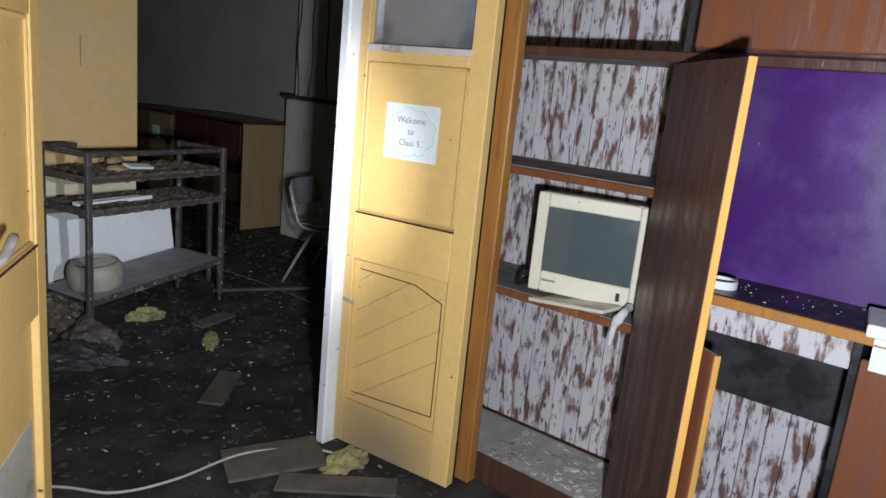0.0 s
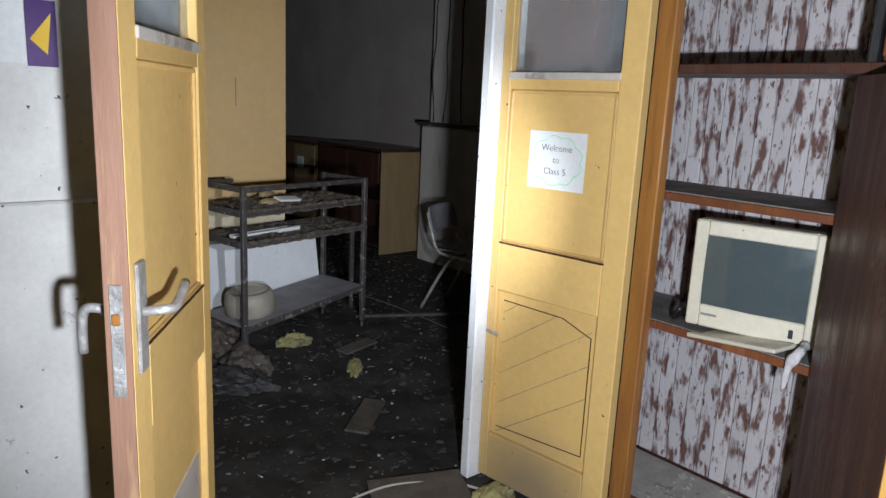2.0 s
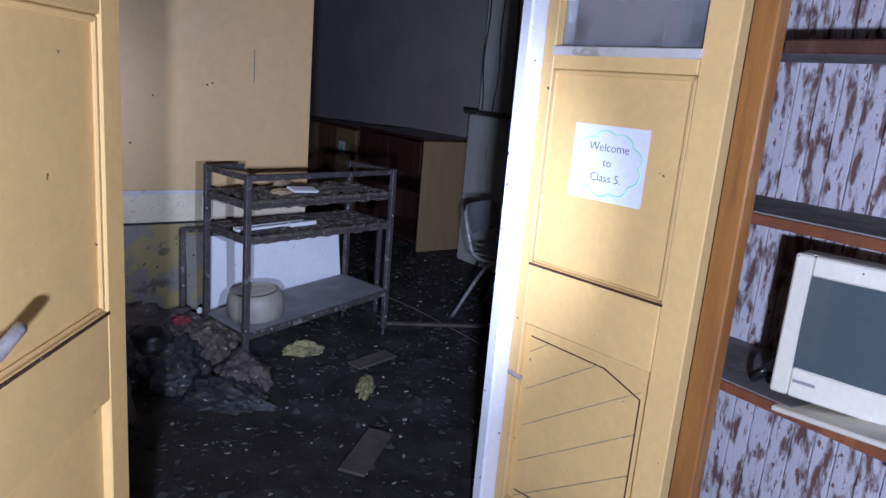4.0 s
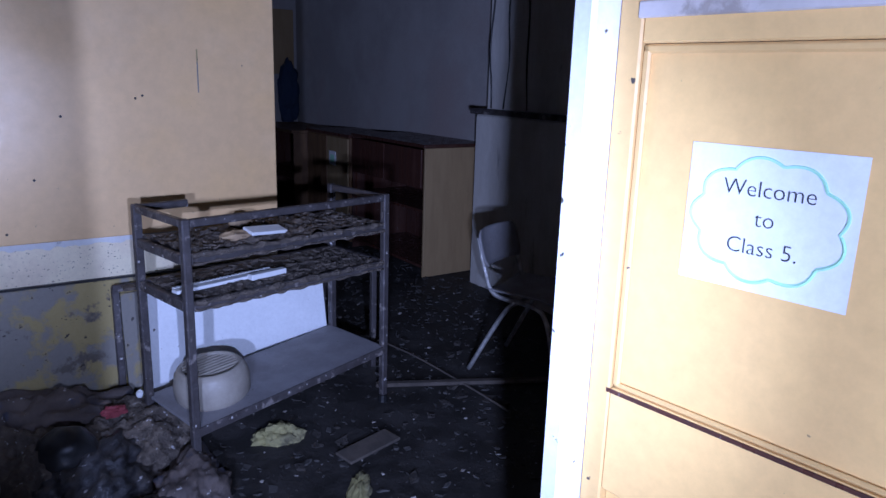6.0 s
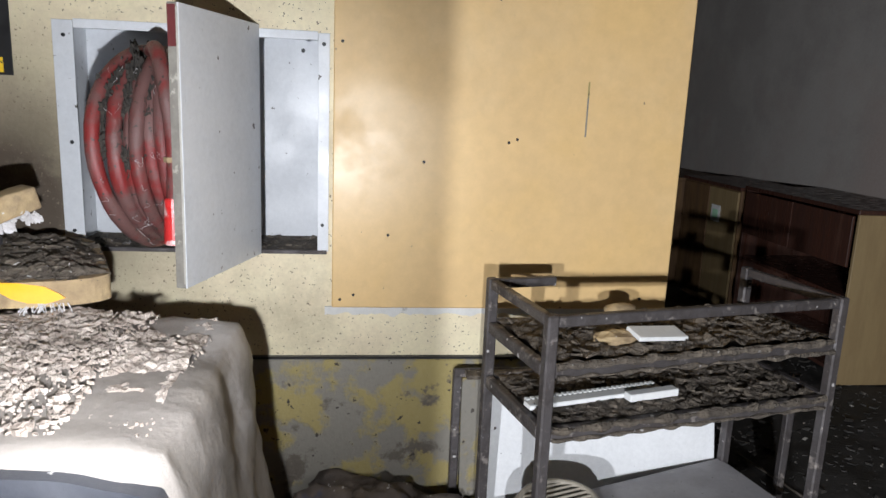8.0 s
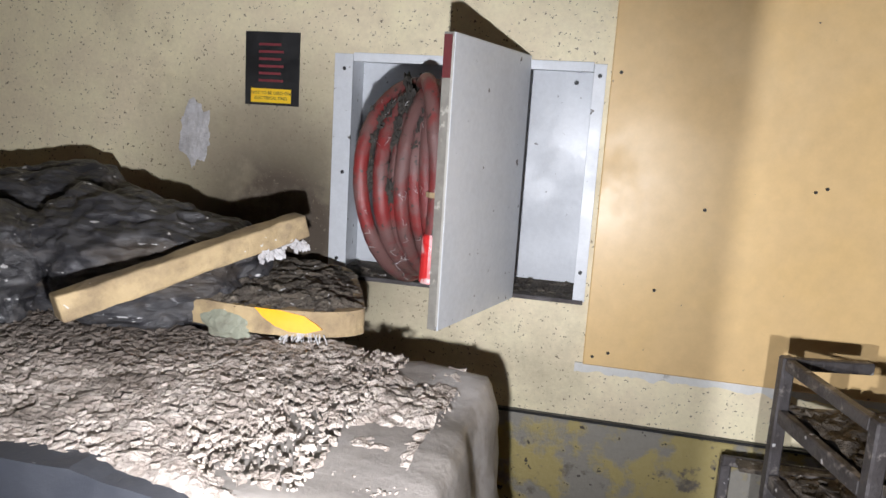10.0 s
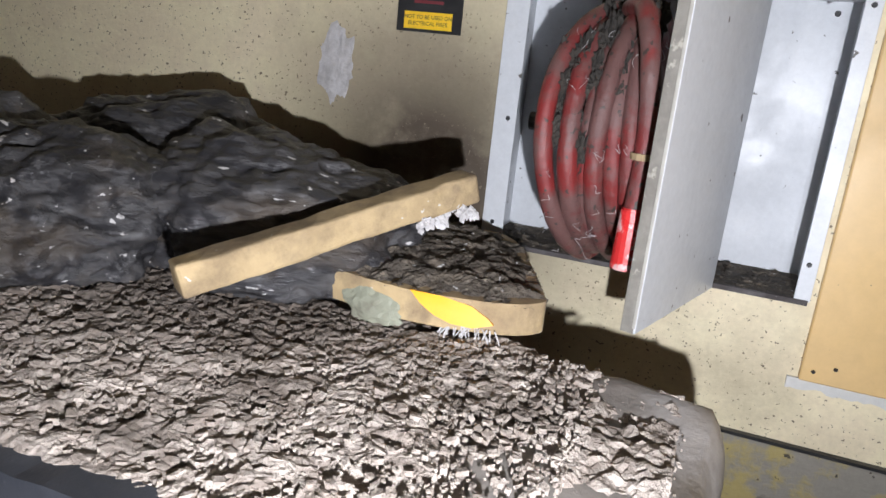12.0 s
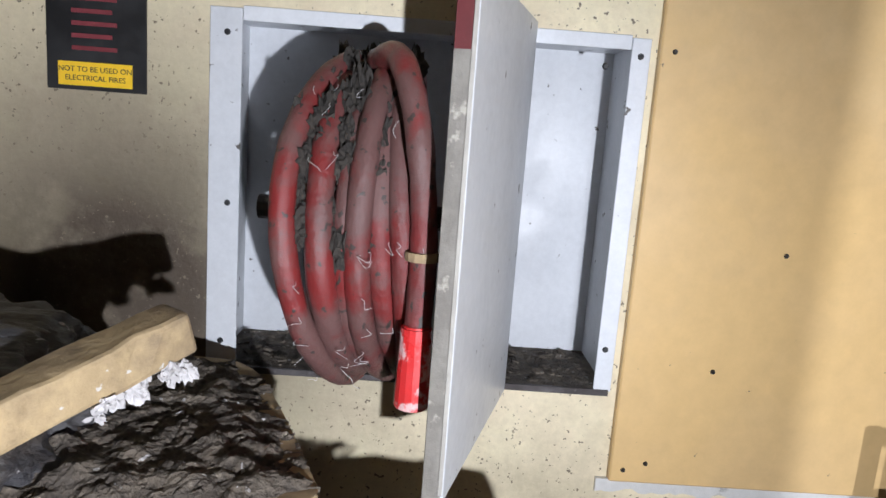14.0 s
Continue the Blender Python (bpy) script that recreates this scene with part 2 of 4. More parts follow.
M_SIGNY = mat("yellow sign panel", (0.85, 0.55, 0.02), (0.8, 0.5, 0.02), 8, 0.5, 0.03, c3=(0.5, 0.4, 0.2), scale3=18, lo3=0.66, hi3=0.7)
M_ORANGEEDGE = mat("pale plywood edge", (0.72, 0.4, 0.1), (0.6, 0.31, 0.07), 8, 0.5, 0.08, stretch=(4, 4, 0.5))


glass = M_GLASS.node_tree.nodes["Principled BSDF"]
glass.inputs["Transmission Weight"].default_value = 0.8
glass.inputs["IOR"].default_value = 1.3

# ---- mesh helpers ----
def thing(name, m, label, category, group="", kind=""):
    ob = new(name)
    ob.matrix_basis = m
    return tagged(ob, label, category, group, kind)


def solid(name, bm, material, label="", category="", group="", kind="", parent=None, m=None, smooth=False):
    mesh = bpy.data.meshes.new(name)
    bm.to_mesh(mesh)
    bm.free()
    mesh.materials.append(material)
    if smooth:
        mesh.polygons.foreach_set("use_smooth", [True] * len(mesh.polygons))
    ob = new(name, mesh)
    ob.parent = parent
    if m is not None:
        ob.matrix_basis = m
    return tagged(ob, label, category, group, kind)


def part(name, bm, material, parent, label="", smooth=False, m=None):
    return solid(name, bm, material, label, parent=parent, smooth=smooth, m=m)


def box(x0, x1, y0, y1, z0, z1, bev=0.0, bm=None, seg=1):
    out = bm or bmesh.new()
    one = bmesh.new()
    bmesh.ops.create_cube(one, size=1)
    for v in one.verts:
        v.co = ((x0 + x1) / 2 + v.co.x * (x1 - x0), (y0 + y1) / 2 + v.co.y * (y1 - y0), (z0 + z1) / 2 + v.co.z * (z1 - z0))
    if bev:
        bmesh.ops.bevel(one, geom=one.edges[:], offset=bev, segments=seg, affect="EDGES", profile=0.5)
    if bm is None:
        out.free()
        return one
    tmp = bpy.data.meshes.new("tmp")
    one.to_mesh(tmp)
    one.free()
    out.from_mesh(tmp)
    bpy.data.meshes.remove(tmp)
    return out


def tube(points, r, sides=8, closed=False, bm=None, wobble=0.0):
    bm = bm or bmesh.new()
    pts = [Vector(p) for p in points]
    n, rings = len(pts), []
    side = None
    for i, p in enumerate(pts):
        a = pts[i - 1] if (i or closed) else p
        b = pts[(i + 1) % n] if (i < n - 1 or closed) else p
        way = (b - a).normalized()
        if side is None:
            side = way.orthogonal().normalized()
        side = (side - way * side.dot(way)).normalized()
        up = way.cross(side)
        rr = r * (1 + wobble * noise.noise(p * 30))
        rings.append([bm.verts.new(p + rr * (math.cos(k * math.tau / sides) * side + math.sin(k * math.tau / sides) * up)) for k in range(sides)])
    for i in range(n if closed else n - 1):
        r0, r1 = rings[i], rings[(i + 1) % n]
        shift = 0
        if closed and i == n - 1:
            shift = min(range(sides), key=lambda s: (r1[s].co - r0[0].co).length)
        for k in range(sides):
            bm.faces.new((r0[k], r0[(k + 1) % sides], r1[(k + 1 + shift) % sides], r1[(k + shift) % sides]))
    if not closed:
        bm.faces.new(rings[0][::-1])
        bm.faces.new(rings[-1])
    return bm


def arc_smooth(points, steps=6):
    """Catmull-Rom points through a few corners."""
    p = [Vector(q) for q in points]
    out = []
    for i in range(len(p) - 1):
        a, b, c, d = p[max(i - 1, 0)], p[i], p[i + 1], p[min(i + 2, len(p) - 1)]
        for s in range(steps):
            t = s / steps
            out.append(0.5 * (2 * b + (c - a) * t + (2 * a - 5 * b + 4 * c - d) * t * t + (3 * b - a - 3 * c + d) * t ** 3))
    out.append(p[-1])
    return out


def lump(rx, ry, rz, amp, freq, seed, subdiv=4, flat=None, fold=0.0, crease=0.0):
    """A crumpled heap: a ball pressed and folded by noise."""
    bm = bmesh.new()
    bmesh.ops.create_icosphere(bm, subdivisions=subdiv, radius=1)
    off = Vector((seed * 7.3, seed * 3.1, seed * 1.7))
    for v in bm.verts:
        d = v.co.normalized()
        k = 1 + amp * noise.fractal(d * freq + off, 0.9, 2.1, 5)
        if fold:
            k += fold * (abs(noise.noise(d * freq * 2.3 + off)) - 0.25)
        if crease:
            q = d * freq * 3 + off + 0.5 * noise.noise_vector(d * freq * 1.5 + off)
            k += crease * ((1 - abs(noise.noise(q))) ** 4 + 0.5 * (1 - abs(noise.noise(q * 2.4))) ** 5 - 0.4)
        v.co = Vector((d.x * rx * k, d.y * ry * k, d.z * rz * k))
        if flat is not None and v.co.z < flat:
            v.co.z = flat
    return bm


def soft_box(sx, sy, sz, r, amp, freq, seed, cuts=26):
    """A rounded box from 0 to its size, with an uneven skin."""
    bm = bmesh.new()
    bmesh.ops.create_cube(bm, size=2)
    bmesh.ops.subdivide_edges(bm, edges=bm.edges[:], cuts=cuts, use_grid_fill=True)
    off = Vector((seed * 5.1, seed, seed * 2.7))
    half = Vector((sx / 2, sy / 2, sz / 2))
    for v in bm.verts:
        p = Vector((v.co.x * half.x, v.co.y * half.y, v.co.z * half.z))
        core = Vector([max(-(h - r), min(h - r, c)) for h, c in zip(half, p)])
        d = p - core
        d = d.normalized() if d.length > 1e-6 else Vector((0, 0, 0))
        q = core + d * r
        q += d * amp * noise.fractal(q * freq + off, 0.9, 2.1, 4)
        v.co = q + half
    return bm


def flakes(count, area, zfun, lo, hi, seed, thick=0.3, bm=None):
    """Many small uneven chips lying on a surface, as one joined mesh."""
    rng = random.Random(seed)
    verts, faces = [], []
    x0, x1, y0, y1 = area
    for _ in range(count):
        x, y = rng.uniform(x0, x1), rng.uniform(y0, y1)
        z = zfun(x, y)
        if z is None:
            continue
        s = lo + (hi - lo) * rng.random() ** 3
        a, e = rng.uniform(0, 6.28), rng.uniform(0.3, 1.0)
        tx, ty, h = rng.uniform(-0.35, 0.35), rng.uniform(-0.35, 0.35), s * thick * rng.uniform(0.5, 1.4)
        base = len(verts)
        for top in (0, 1):
            for k in range(4):
                ang = k * math.pi / 2 + rng.uniform(-0.4, 0.4)
                u, w = s * math.cos(ang), s * e * math.sin(ang)
                px, py = u * math.cos(a) - w * math.sin(a), u * math.sin(a) + w * math.cos(a)
                verts.append((x + px, y + py, z + (h if top else -0.002) + tx * px + ty * py))
        faces += [(base + 4, base + 5, base + 6, base + 7)] + [(base + k, base + (k + 1) % 4, base + 4 + (k + 1) % 4, base + 4 + k) for k in range(4)]
    mesh = bpy.data.meshes.new("flakes")
    mesh.from_pydata(verts, [], faces)
    return mesh


def flake_thing(name, mesh, material, label, category):
    mesh.materials.append(material)
    return tagged(new(name, mesh), label, category, kind="stuff")


def words(name, text, size, material, parent, m, spacing=1.0, align="CENTER", thin=0.0):
    curve = bpy.data.curves.new(name, "FONT")
    curve.body, curve.size, curve.align_x, curve.align_y = text, size, align, "CENTER"
    curve.offset = -thin
    curve.space_line, curve.extrude, curve.resolution_u = spacing, 0.0003, 3
    tmp = bpy.data.objects.new("tmp", curve)
    mesh = bpy.data.meshes.new_from_object(tmp)
    bpy.data.objects.remove(tmp)
    mesh.materials.clear()
    mesh.materials.append(material)
    ob = new(name, mesh)
    ob.parent, ob.matrix_basis = parent, m
    return ob


# ---- the shell ----
def ground_height(x, y):
    return 0.012 * noise.fractal(Vector((x * 2.2, y * 2.2, 0)), 0.8, 2.0, 5) - 0.004


def make_floor():
    bm = bmesh.new()
    nx, ny = 190, 300
    x0, x1, y0, y1 = -5.2, 1.3, -0.7, 10.7
    rows = [[bm.verts.new((x0 + (x1 - x0) * i / nx, y0 + (y1 - y0) * j / ny, 0)) for i in range(nx + 1)] for j in range(ny + 1)]
    for r in rows:
        for v in r:
            v.co.z = ground_height(v.co.x, v.co.y)
    for j in range(ny):
        for i in range(nx):
            bm.faces.new((rows[j][i], rows[j][i + 1], rows[j + 1][i + 1], rows[j + 1][i]))
    solid("floor", bm, M_FLOOR, "black soot-covered floor strewn with litter", "floor", kind="structure", smooth=True)


make_floor()
HIGH = 2.75
W = 6.13

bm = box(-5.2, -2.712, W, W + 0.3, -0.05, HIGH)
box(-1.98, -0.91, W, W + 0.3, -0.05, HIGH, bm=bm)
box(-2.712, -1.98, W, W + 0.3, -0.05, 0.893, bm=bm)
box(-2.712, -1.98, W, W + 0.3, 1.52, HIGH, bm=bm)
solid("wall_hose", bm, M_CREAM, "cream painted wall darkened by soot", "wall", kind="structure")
dado = solid("dado", box(-5.19, -0.915, W - 0.016, W + 0.001, -0.03, 0.558, 0.004), M_DADO, "peeling yellow and grey dado band", "dado", kind="structure")
solid("dado_rail", box(-5.19, -0.913, W - 0.019, W + 0.001, 0.559, 0.567, 0.002), M_BLACK, "thin dark joint over the dado", "trim", kind="structure")

bm = box(-5.2, -2.29, 4.04, 4.1, -0.05, HIGH)
box(-1.15, 1.25, 4.042, 4.08, -0.05, HIGH, bm=bm)
box(-2.29, -1.15, 4.042, 4.08, 2.1, HIGH, bm=bm)
solid("wall_door", bm, M_PLASTER, "white painted wall around the double doorway", "wall", kind="structure")
solid("wall_ledge", box(-5.2, -2.33, 4.018, 4.041, -0.02, 1.09, 0.006), M_PLASTER, "thicker white lower wall with a ledge", "wall", kind="structure")
solid("wall_east", box(1.1, 1.25, 4.17, 10.7, -0.05, HIGH), M_GREYWALL, "sooty grey painted wall", "wall", kind="structure")
solid("wall_north", box(-5.2, 1.1, 10.55, 10.7, -0.05, HIGH), M_GREYWALL, "sooty grey painted wall", "wall", kind="structure")
solid("wall_west", box(-5.35, -5.2, -0.8, 10.7, -0.05, HIGH), M_GREYWALL, "sooty grey painted wall", "wall", kind="structure")
solid("wall_south", box(-5.2, -0.5, -0.8, -0.65, -0.05, HIGH), M_PLASTER, "white painted wall", "wall", kind="structure")
solid("wall_cupboard", box(-0.62, -0.5, -0.65, 4.04, -0.05, HIGH), M_PLASTER, "white painted wall behind the cupboards", "wall", kind="structure")
solid("wall_return", box(-1.1, -0.62, 3.745, 4.04, -0.05, HIGH), M_REDWOOD, "red-brown boarded wall return beside the door", "wall", kind="structure")
solid("ceiling", box(-5.35, 1.25, -0.8, 10.7, HIGH, HIGH + 0.1), M_CEIL, "sooty ceiling", "ceiling", kind="structure")
bm = box(0.86, 1.1, 6.0, 6.95, -0.05, HIGH, 0.01)
box(0.8, 1.1, 5.97, 6.985, -0.05, 1.13, 0.012, bm=bm)
pil = solid("pilaster", bm, M_PILASTER, "stained grey pilaster with a thicker base", "pilaster", kind="structure")
part("rail", box(0.775, 1.09, 5.95, 7.02, 1.131, 1.165, 0.006), M_STEEL, pil)
for k, (yy, s) in enumerate(((6.78, 1), (6.6, 2), (6.93, 3))):
    pts = [(0.852 + 0.01 * math.sin(z * 5 + s), yy + 0.05 * noise.noise(Vector((z * 2.2, s, 0))) - 0.02 * z, z) for z in np.linspace(1.17, 2.7, 26)]
    solid("loose_cable", tube(pts, 0.006, 6), M_BLACK, "loose dark cable hanging down the pilaster", "cable", group="hanging cables", smooth=True)

# door frame
for n, x0, x1 in (("door_frame", -2.325, -2.262), ("door_frame", -1.297, -1.15)):
    solid(n, box(x0, x1, 3.998, 4.041, 0, 2.1, 0.006), M_WHITE, "white painted door post, chipped at the foot", "door frame", kind="structure")
solid("door_head", box(-2.325, -1.15, 3.998, 4.041, 2.101, 2.17, 0.006), M_WHITE, "white painted door head", "door frame", kind="structure")

# tan board on the wall
board = solid("wall_board", box(-1.964, -0.912, W - 0.02, W - 0.001, 0.725, 2.4, 0.003), M_TAN, "large plain tan board fixed to the wall", "wall panel", smooth=False)
rng = random.Random(4)
for x, z in [(-1.94, 0.75), (-1.9, 0.765), (-1.94, 1.5), (-1.45, 1.235), (-1.425, 1.245), (-1.7, 1.17), (-1.0, 0.76), (-1.8, 0.95)]:
    bm = bmesh.new()
    bmesh.ops.create_cone(bm, segments=8, radius1=0.005, radius2=0.003, depth=0.005, cap_ends=True, matrix=pose(x, W - 0.022, z, 90, 0, 0))
    part("screw", bm, M_BLACK, board)
part("scratch", box(-1.222, -1.217, W - 0.0215, W - 0.0195, 1.26, 1.42, 0.0005), M_DADO, board)
bm = bmesh.new()
edge_line = [(-1.985 + 1.06 * k / 90, 0.702 + 0.013 * noise.fractal(Vector((k * 0.31, 2, 0)), 0.8, 2.2, 4)) for k in range(91)]
f_ = bm.faces.new([bm.verts.new((x, W - 0.009, z)) for x, z in edge_line] + [bm.verts.new((x, W - 0.009, 0.7245)) for x in (-0.925, -1.985)])
ext = bmesh.ops.extrude_face_region(bm, geom=[f_])
bmesh.ops.translate(bm, verts=[v for v in ext["geom"] if isinstance(v, bmesh.types.BMVert)], vec=(0, 0.0085, 0))
bmesh.ops.recalc_face_normals(bm, faces=bm.faces[:])
solid("plaster_edge", bm, M_PLASTER, "ragged strip of white plaster below the board", "trim", kind="structure")


# ---- doors ----
def make_leaf(name, hinge, angle, label, flip, edge_mat, wid, hs, fs):
    """A door leaf along +x from its hinge; the face that shows looks to -y (flip=1) or +y."""
    th = 0.042
    ob = thing(name, pose(hinge[0], hinge[1], 0.02, 0, 0, angle), label, "door", kind="structure")
    s = -1 if flip else 1

    def span(x0, x1, d0, d1, z0, z1, bev=0.003):
        a, b = sorted((s * d0, s * d1))
        return box(x0, x1, a, b, z0, z1, bev)
    part("stile", span(0, hs, -th / 2, th / 2, 0, 2.03), M_DOOR, ob)
    part("stile", span(wid - fs, wid, -th / 2, th / 2, 0, 2.03), M_DOOR, ob)
    for z0, z1 in ((0, 0.17), (0.7, 0.87), (1.37, 1.425), (1.93, 2.03)):
        part("rail", span(hs + 0.001, wid - fs - 0.001, -th / 2, th / 2, z0, z1), M_DOOR, ob)
    part("panel", span(hs + 0.001, wid - fs - 0.001, -0.006, 0.008, 0.871, 1.369, 0), M_DOOR, ob)
    part("panel", span(hs + 0.001, wid - fs - 0.001, -0.006, 0.004, 0.171, 0.699, 0), M_DOOR, ob)
    part("pane", span(hs + 0.006, wid - fs - 0.006, -0.003, 0.003, 1.426, 1.929, 0), M_GLASS, ob, "dirty grey glass").visible_shadow = False
    for x0, x1, z0, z1 in ((hs + 0.001, hs + 0.013, 0.871, 1.369), (wid - fs - 0.013, wid - fs - 0.001, 0.871, 1.369), (hs + 0.001, wid - fs - 0.001, 0.871, 0.879), (hs + 0.001, wid - fs - 0.001, 1.357, 1.369)):
        part("bead", span(x0, x1, 0.0085, th / 2 - 0.004, z0, z1, 0.003), M_DOOR, ob)
    part("dark_joint", span(hs - 0.005, wid - fs + 0.005, th / 2 - 0.001, th / 2 + 0.0015, 0.862, 0.869, 0.001), M_BROWN, ob)
    part("glazing_bead", span(hs - 0.005, wid - fs + 0.005, th / 2 - 0.001, th / 2 + 0.006, 1.402, 1.424, 0.002), M_DOORLOW, ob)
    if edge_mat:
        part("bare_edge", box(wid, wid + 0.006, -th / 2, th / 2, 0, 2.03, 0.001), edge_mat, ob, "bare reddish wooden edge")
    return ob, s, wid, th


leaf_l, s, wid, th = make_leaf("door_1", (-2.262, 3.985), 235.0, "yellow door leaf, wide open, scuffed, with broken lever handle", 0, M_EDGE, 0.56, 0.07, 0.085)
face = s * th / 2
part("handle_plate", box(wid - 0.062, wid - 0.018, min(face, face + s * 0.008), max(face, face + s * 0.008), 0.83, 1.03, 0.003), M_CHROME, leaf_l, "corroded metal handle plate")
part("lever", tube(arc_smooth([(wid - 0.04, face + s * 0.005, 0.94), (wid - 0.04, face + s * 0.045, 0.945), (wid - 0.07, face + s * 0.055, 0.945), (wid - 0.15, face + s * 0.05, 0.965)], 5), 0.009, 8), M_CHROME, leaf_l, "corroded lever handle", smooth=True)
part("handle_plate", box(wid - 0.062, wid - 0.018, min(-face, -face - s * 0.008), max(-face, -face - s * 0.008), 0.83, 1.03, 0.003), M_CHROME, leaf_l, "corroded metal handle plate")
part("lever", tube(arc_smooth([(wid - 0.04, -face - s * 0.005, 0.94), (wid - 0.04, -face - s * 0.05, 0.94), (wid - 0.05, -face - s * 0.06, 0.86)], 5), 0.009, 8), M_CHROME, leaf_l, smooth=True)
part("lock_plate", box(wid + 0.0065, wid + 0.009, -0.011, 0.011, 0.8, 1.0, 0.001), M_CHROME, leaf_l, "tarnished lock plate")
part("latch", box(wid + 0.0092, wid + 0.014, -0.007, 0.007, 0.93, 0.95, 0.002), M_ORANGE, leaf_l)
part("scuff", box(0.1, 0.38, min(face * 0.2, face * 0.2 + s * 0.003), max(face * 0.2, face * 0.2 + s * 0.003), 0.175, 0.45, 0), M_DOORLOW, leaf_l, "grey scuffed patch")

leaf_r, s, wid, th = make_leaf("door_2", (-1.232, 3.995), -84.0, "yellow door leaf, wide open, with a paper notice", 1, None, 0.508, 0.038, 0.075)
face = s * th / 2
f0 = s * 0.0045
# cracked lower panel: a raised outline with slanting joints
for a, b in (((0.06, 0.665), (0.3, 0.66)), ((0.3, 0.66), (0.41, 0.62)), ((0.41, 0.62), (0.41, 0.22)), ((0.41, 0.22), (0.06, 0.2))):
    part("crack", tube([(a[0], f0, a[1]), (b[0], f0, b[1])], 0.0022, 4), M_BROWN, leaf_r)
for k in range(5):
    z = 0.2 + 0.11 * k
    part("joint", tube([(0.06, f0, z - 0.02), (0.06 + 0.35 * min(1, (0.68 - z) / 0.24), f0, z - 0.02 + 0.24 * min(1, (0.68 - z) / 0.24))], 0.0016, 4), M_FOAM, leaf_r)
part("bolt", tube([(0.012, face + s * 0.008, 0.55), (0.06, face + s * 0.008, 0.545)], 0.006, 6), M_CHROME, leaf_r)

notice = thing("paper_notice", leaf_r.matrix_basis @ pose(0.231, s * 0.0095, 1.156, 90, 0, 0), "white paper class welcome notice stuck on the door", "notice")
part("sheet", box(-0.106, 0.106, -0.09, 0.09, 0.0, 0.0008), M_PAPER, notice)
words("lettering", "Welcome\nto\nClass 5.", 0.029, M_INK, notice, pose(0, 0.002, 0.0016), 1.25, thin=0.0004)
pts = []
for k in range(120):
    a = k * math.tau / 120
    r = 1 + 0.13 * abs(math.sin(4.5 * a))
    pts.append((0.087 * r * math.cos(a), 0.07 * r * math.sin(a), 0.0012))
part("cloud_outline", tube(pts, 0.0022, 4, closed=True), M_GREEN, notice, "pale green cloud-shaped line")


# ---- cupboards in the hall ----
def boards(parent, x, y0, y1, z0, z1):
    n = max(1, round((y1 - y0) / 0.058))
    step = (y1 - y0) / n
    for k in range(n):
        part("board", box(x, x + 0.014, y0 + k * step + 0.0015, y0 + (k + 1) * step - 0.0015, z0, z1, 0.002), M_PEEL, parent)


XF, XB = -1.05, -0.74
tall = thing("tall_cupboard", pose(0, 0, 0), "tall built-in cupboard with peeling white back boards, door open", "cupboard")
part("side_panel", box(XF + 0.005, XB, 3.722, 3.742, 0, 2.3, 0.002), M_BROWN, tall)
part("side_panel", box(XF + 0.005, XB, 2.965, 2.985, 0, 2.3, 0.002), M_BLACK, tall)
part("post", box(XF - 0.045, XF - 0.001, 3.475, 3.535, 0, 2.3, 0.004), M_ORANGE, tall, "varnished orange pine post")
part("back", box(XB + 0.016, XB + 0.03, 2.96, 3.74, 0, 2.3), M_BROWN, tall)
for z, t_, m_ in ((1.085, 0.028, M_REDWOOD), (0.685, 0.028, M_REDWOOD)):
    part("shelf", box(XF, XB, 2.986, 3.72, z, z + t_ - 0.004, 0.002), m_, tall)
    part("shelf_top", box(XF + 0.006, XB - 0.002, 2.987, 3.719, z + t_ - 0.0035, z + t_, 0.0), M_GREYSHELF, tall, "dusty grey shelf surface")
part("rail", box(XF - 0.006, XF + 0.025, 2.2, 3.474, 1.45, 1.478, 0.003), M_BROWN, tall)
part("shelf", box(XF + 0.026, XB, 2.986, 3.72, 1.455, 1.475, 0.002), M_GREYSHELF, tall)
part("floor_board", box(XF + 0.01, XB, 2.986, 3.72, 0.06, 0.1, 0.003), M_DUST, tall, "dusty cupboard floor")
part("plinth", box(XF, XF + 0.009, 2.986, 3.72, 0.0, 0.105, 0.002), M_BROWN, tall)
boards(tall, XB, 2.987, 3.719, 0.11, 2.25)
door = part("door", box(0, 0.45, -0.009, 0.009, 0.11, 1.445, 0.002), M_BROWN, tall, "dark brown open door", m=pose(XF - 0.012, 2.985, 0, 0, 0, 220))
part("edge_strip", box(0.4505, 0.456, -0.009, 0.009, 0.11, 1.445, 0.001), M_ORANGEEDGE, door, "pale plywood edge")
part("catch", box(0.4, 0.425, 0.0095, 0.02, 0.72, 0.77, 0.004), M_PAPER, door)
part("hinge", box(-0.008, 0.03, 0.0095, 0.014, 1.3, 1.37, 0.002), M_CHROME, door)

upper = thing("upper_cupboard", pose(0, 0, 0), "closed red-brown wooden upper cupboard", "cupboard")
part("body", box(XF + 0.012, XB, 1.6, 2.955, 1.482, 2.3, 0.003), M_BROWN, upper)
for y0, y1 in ((2.42, 2.952), (1.87, 2.41)):
    part("door", box(XF - 0.008, XF + 0.011, y0, y1, 1.49, 2.28, 0.004), M_REDWOOD, upper)

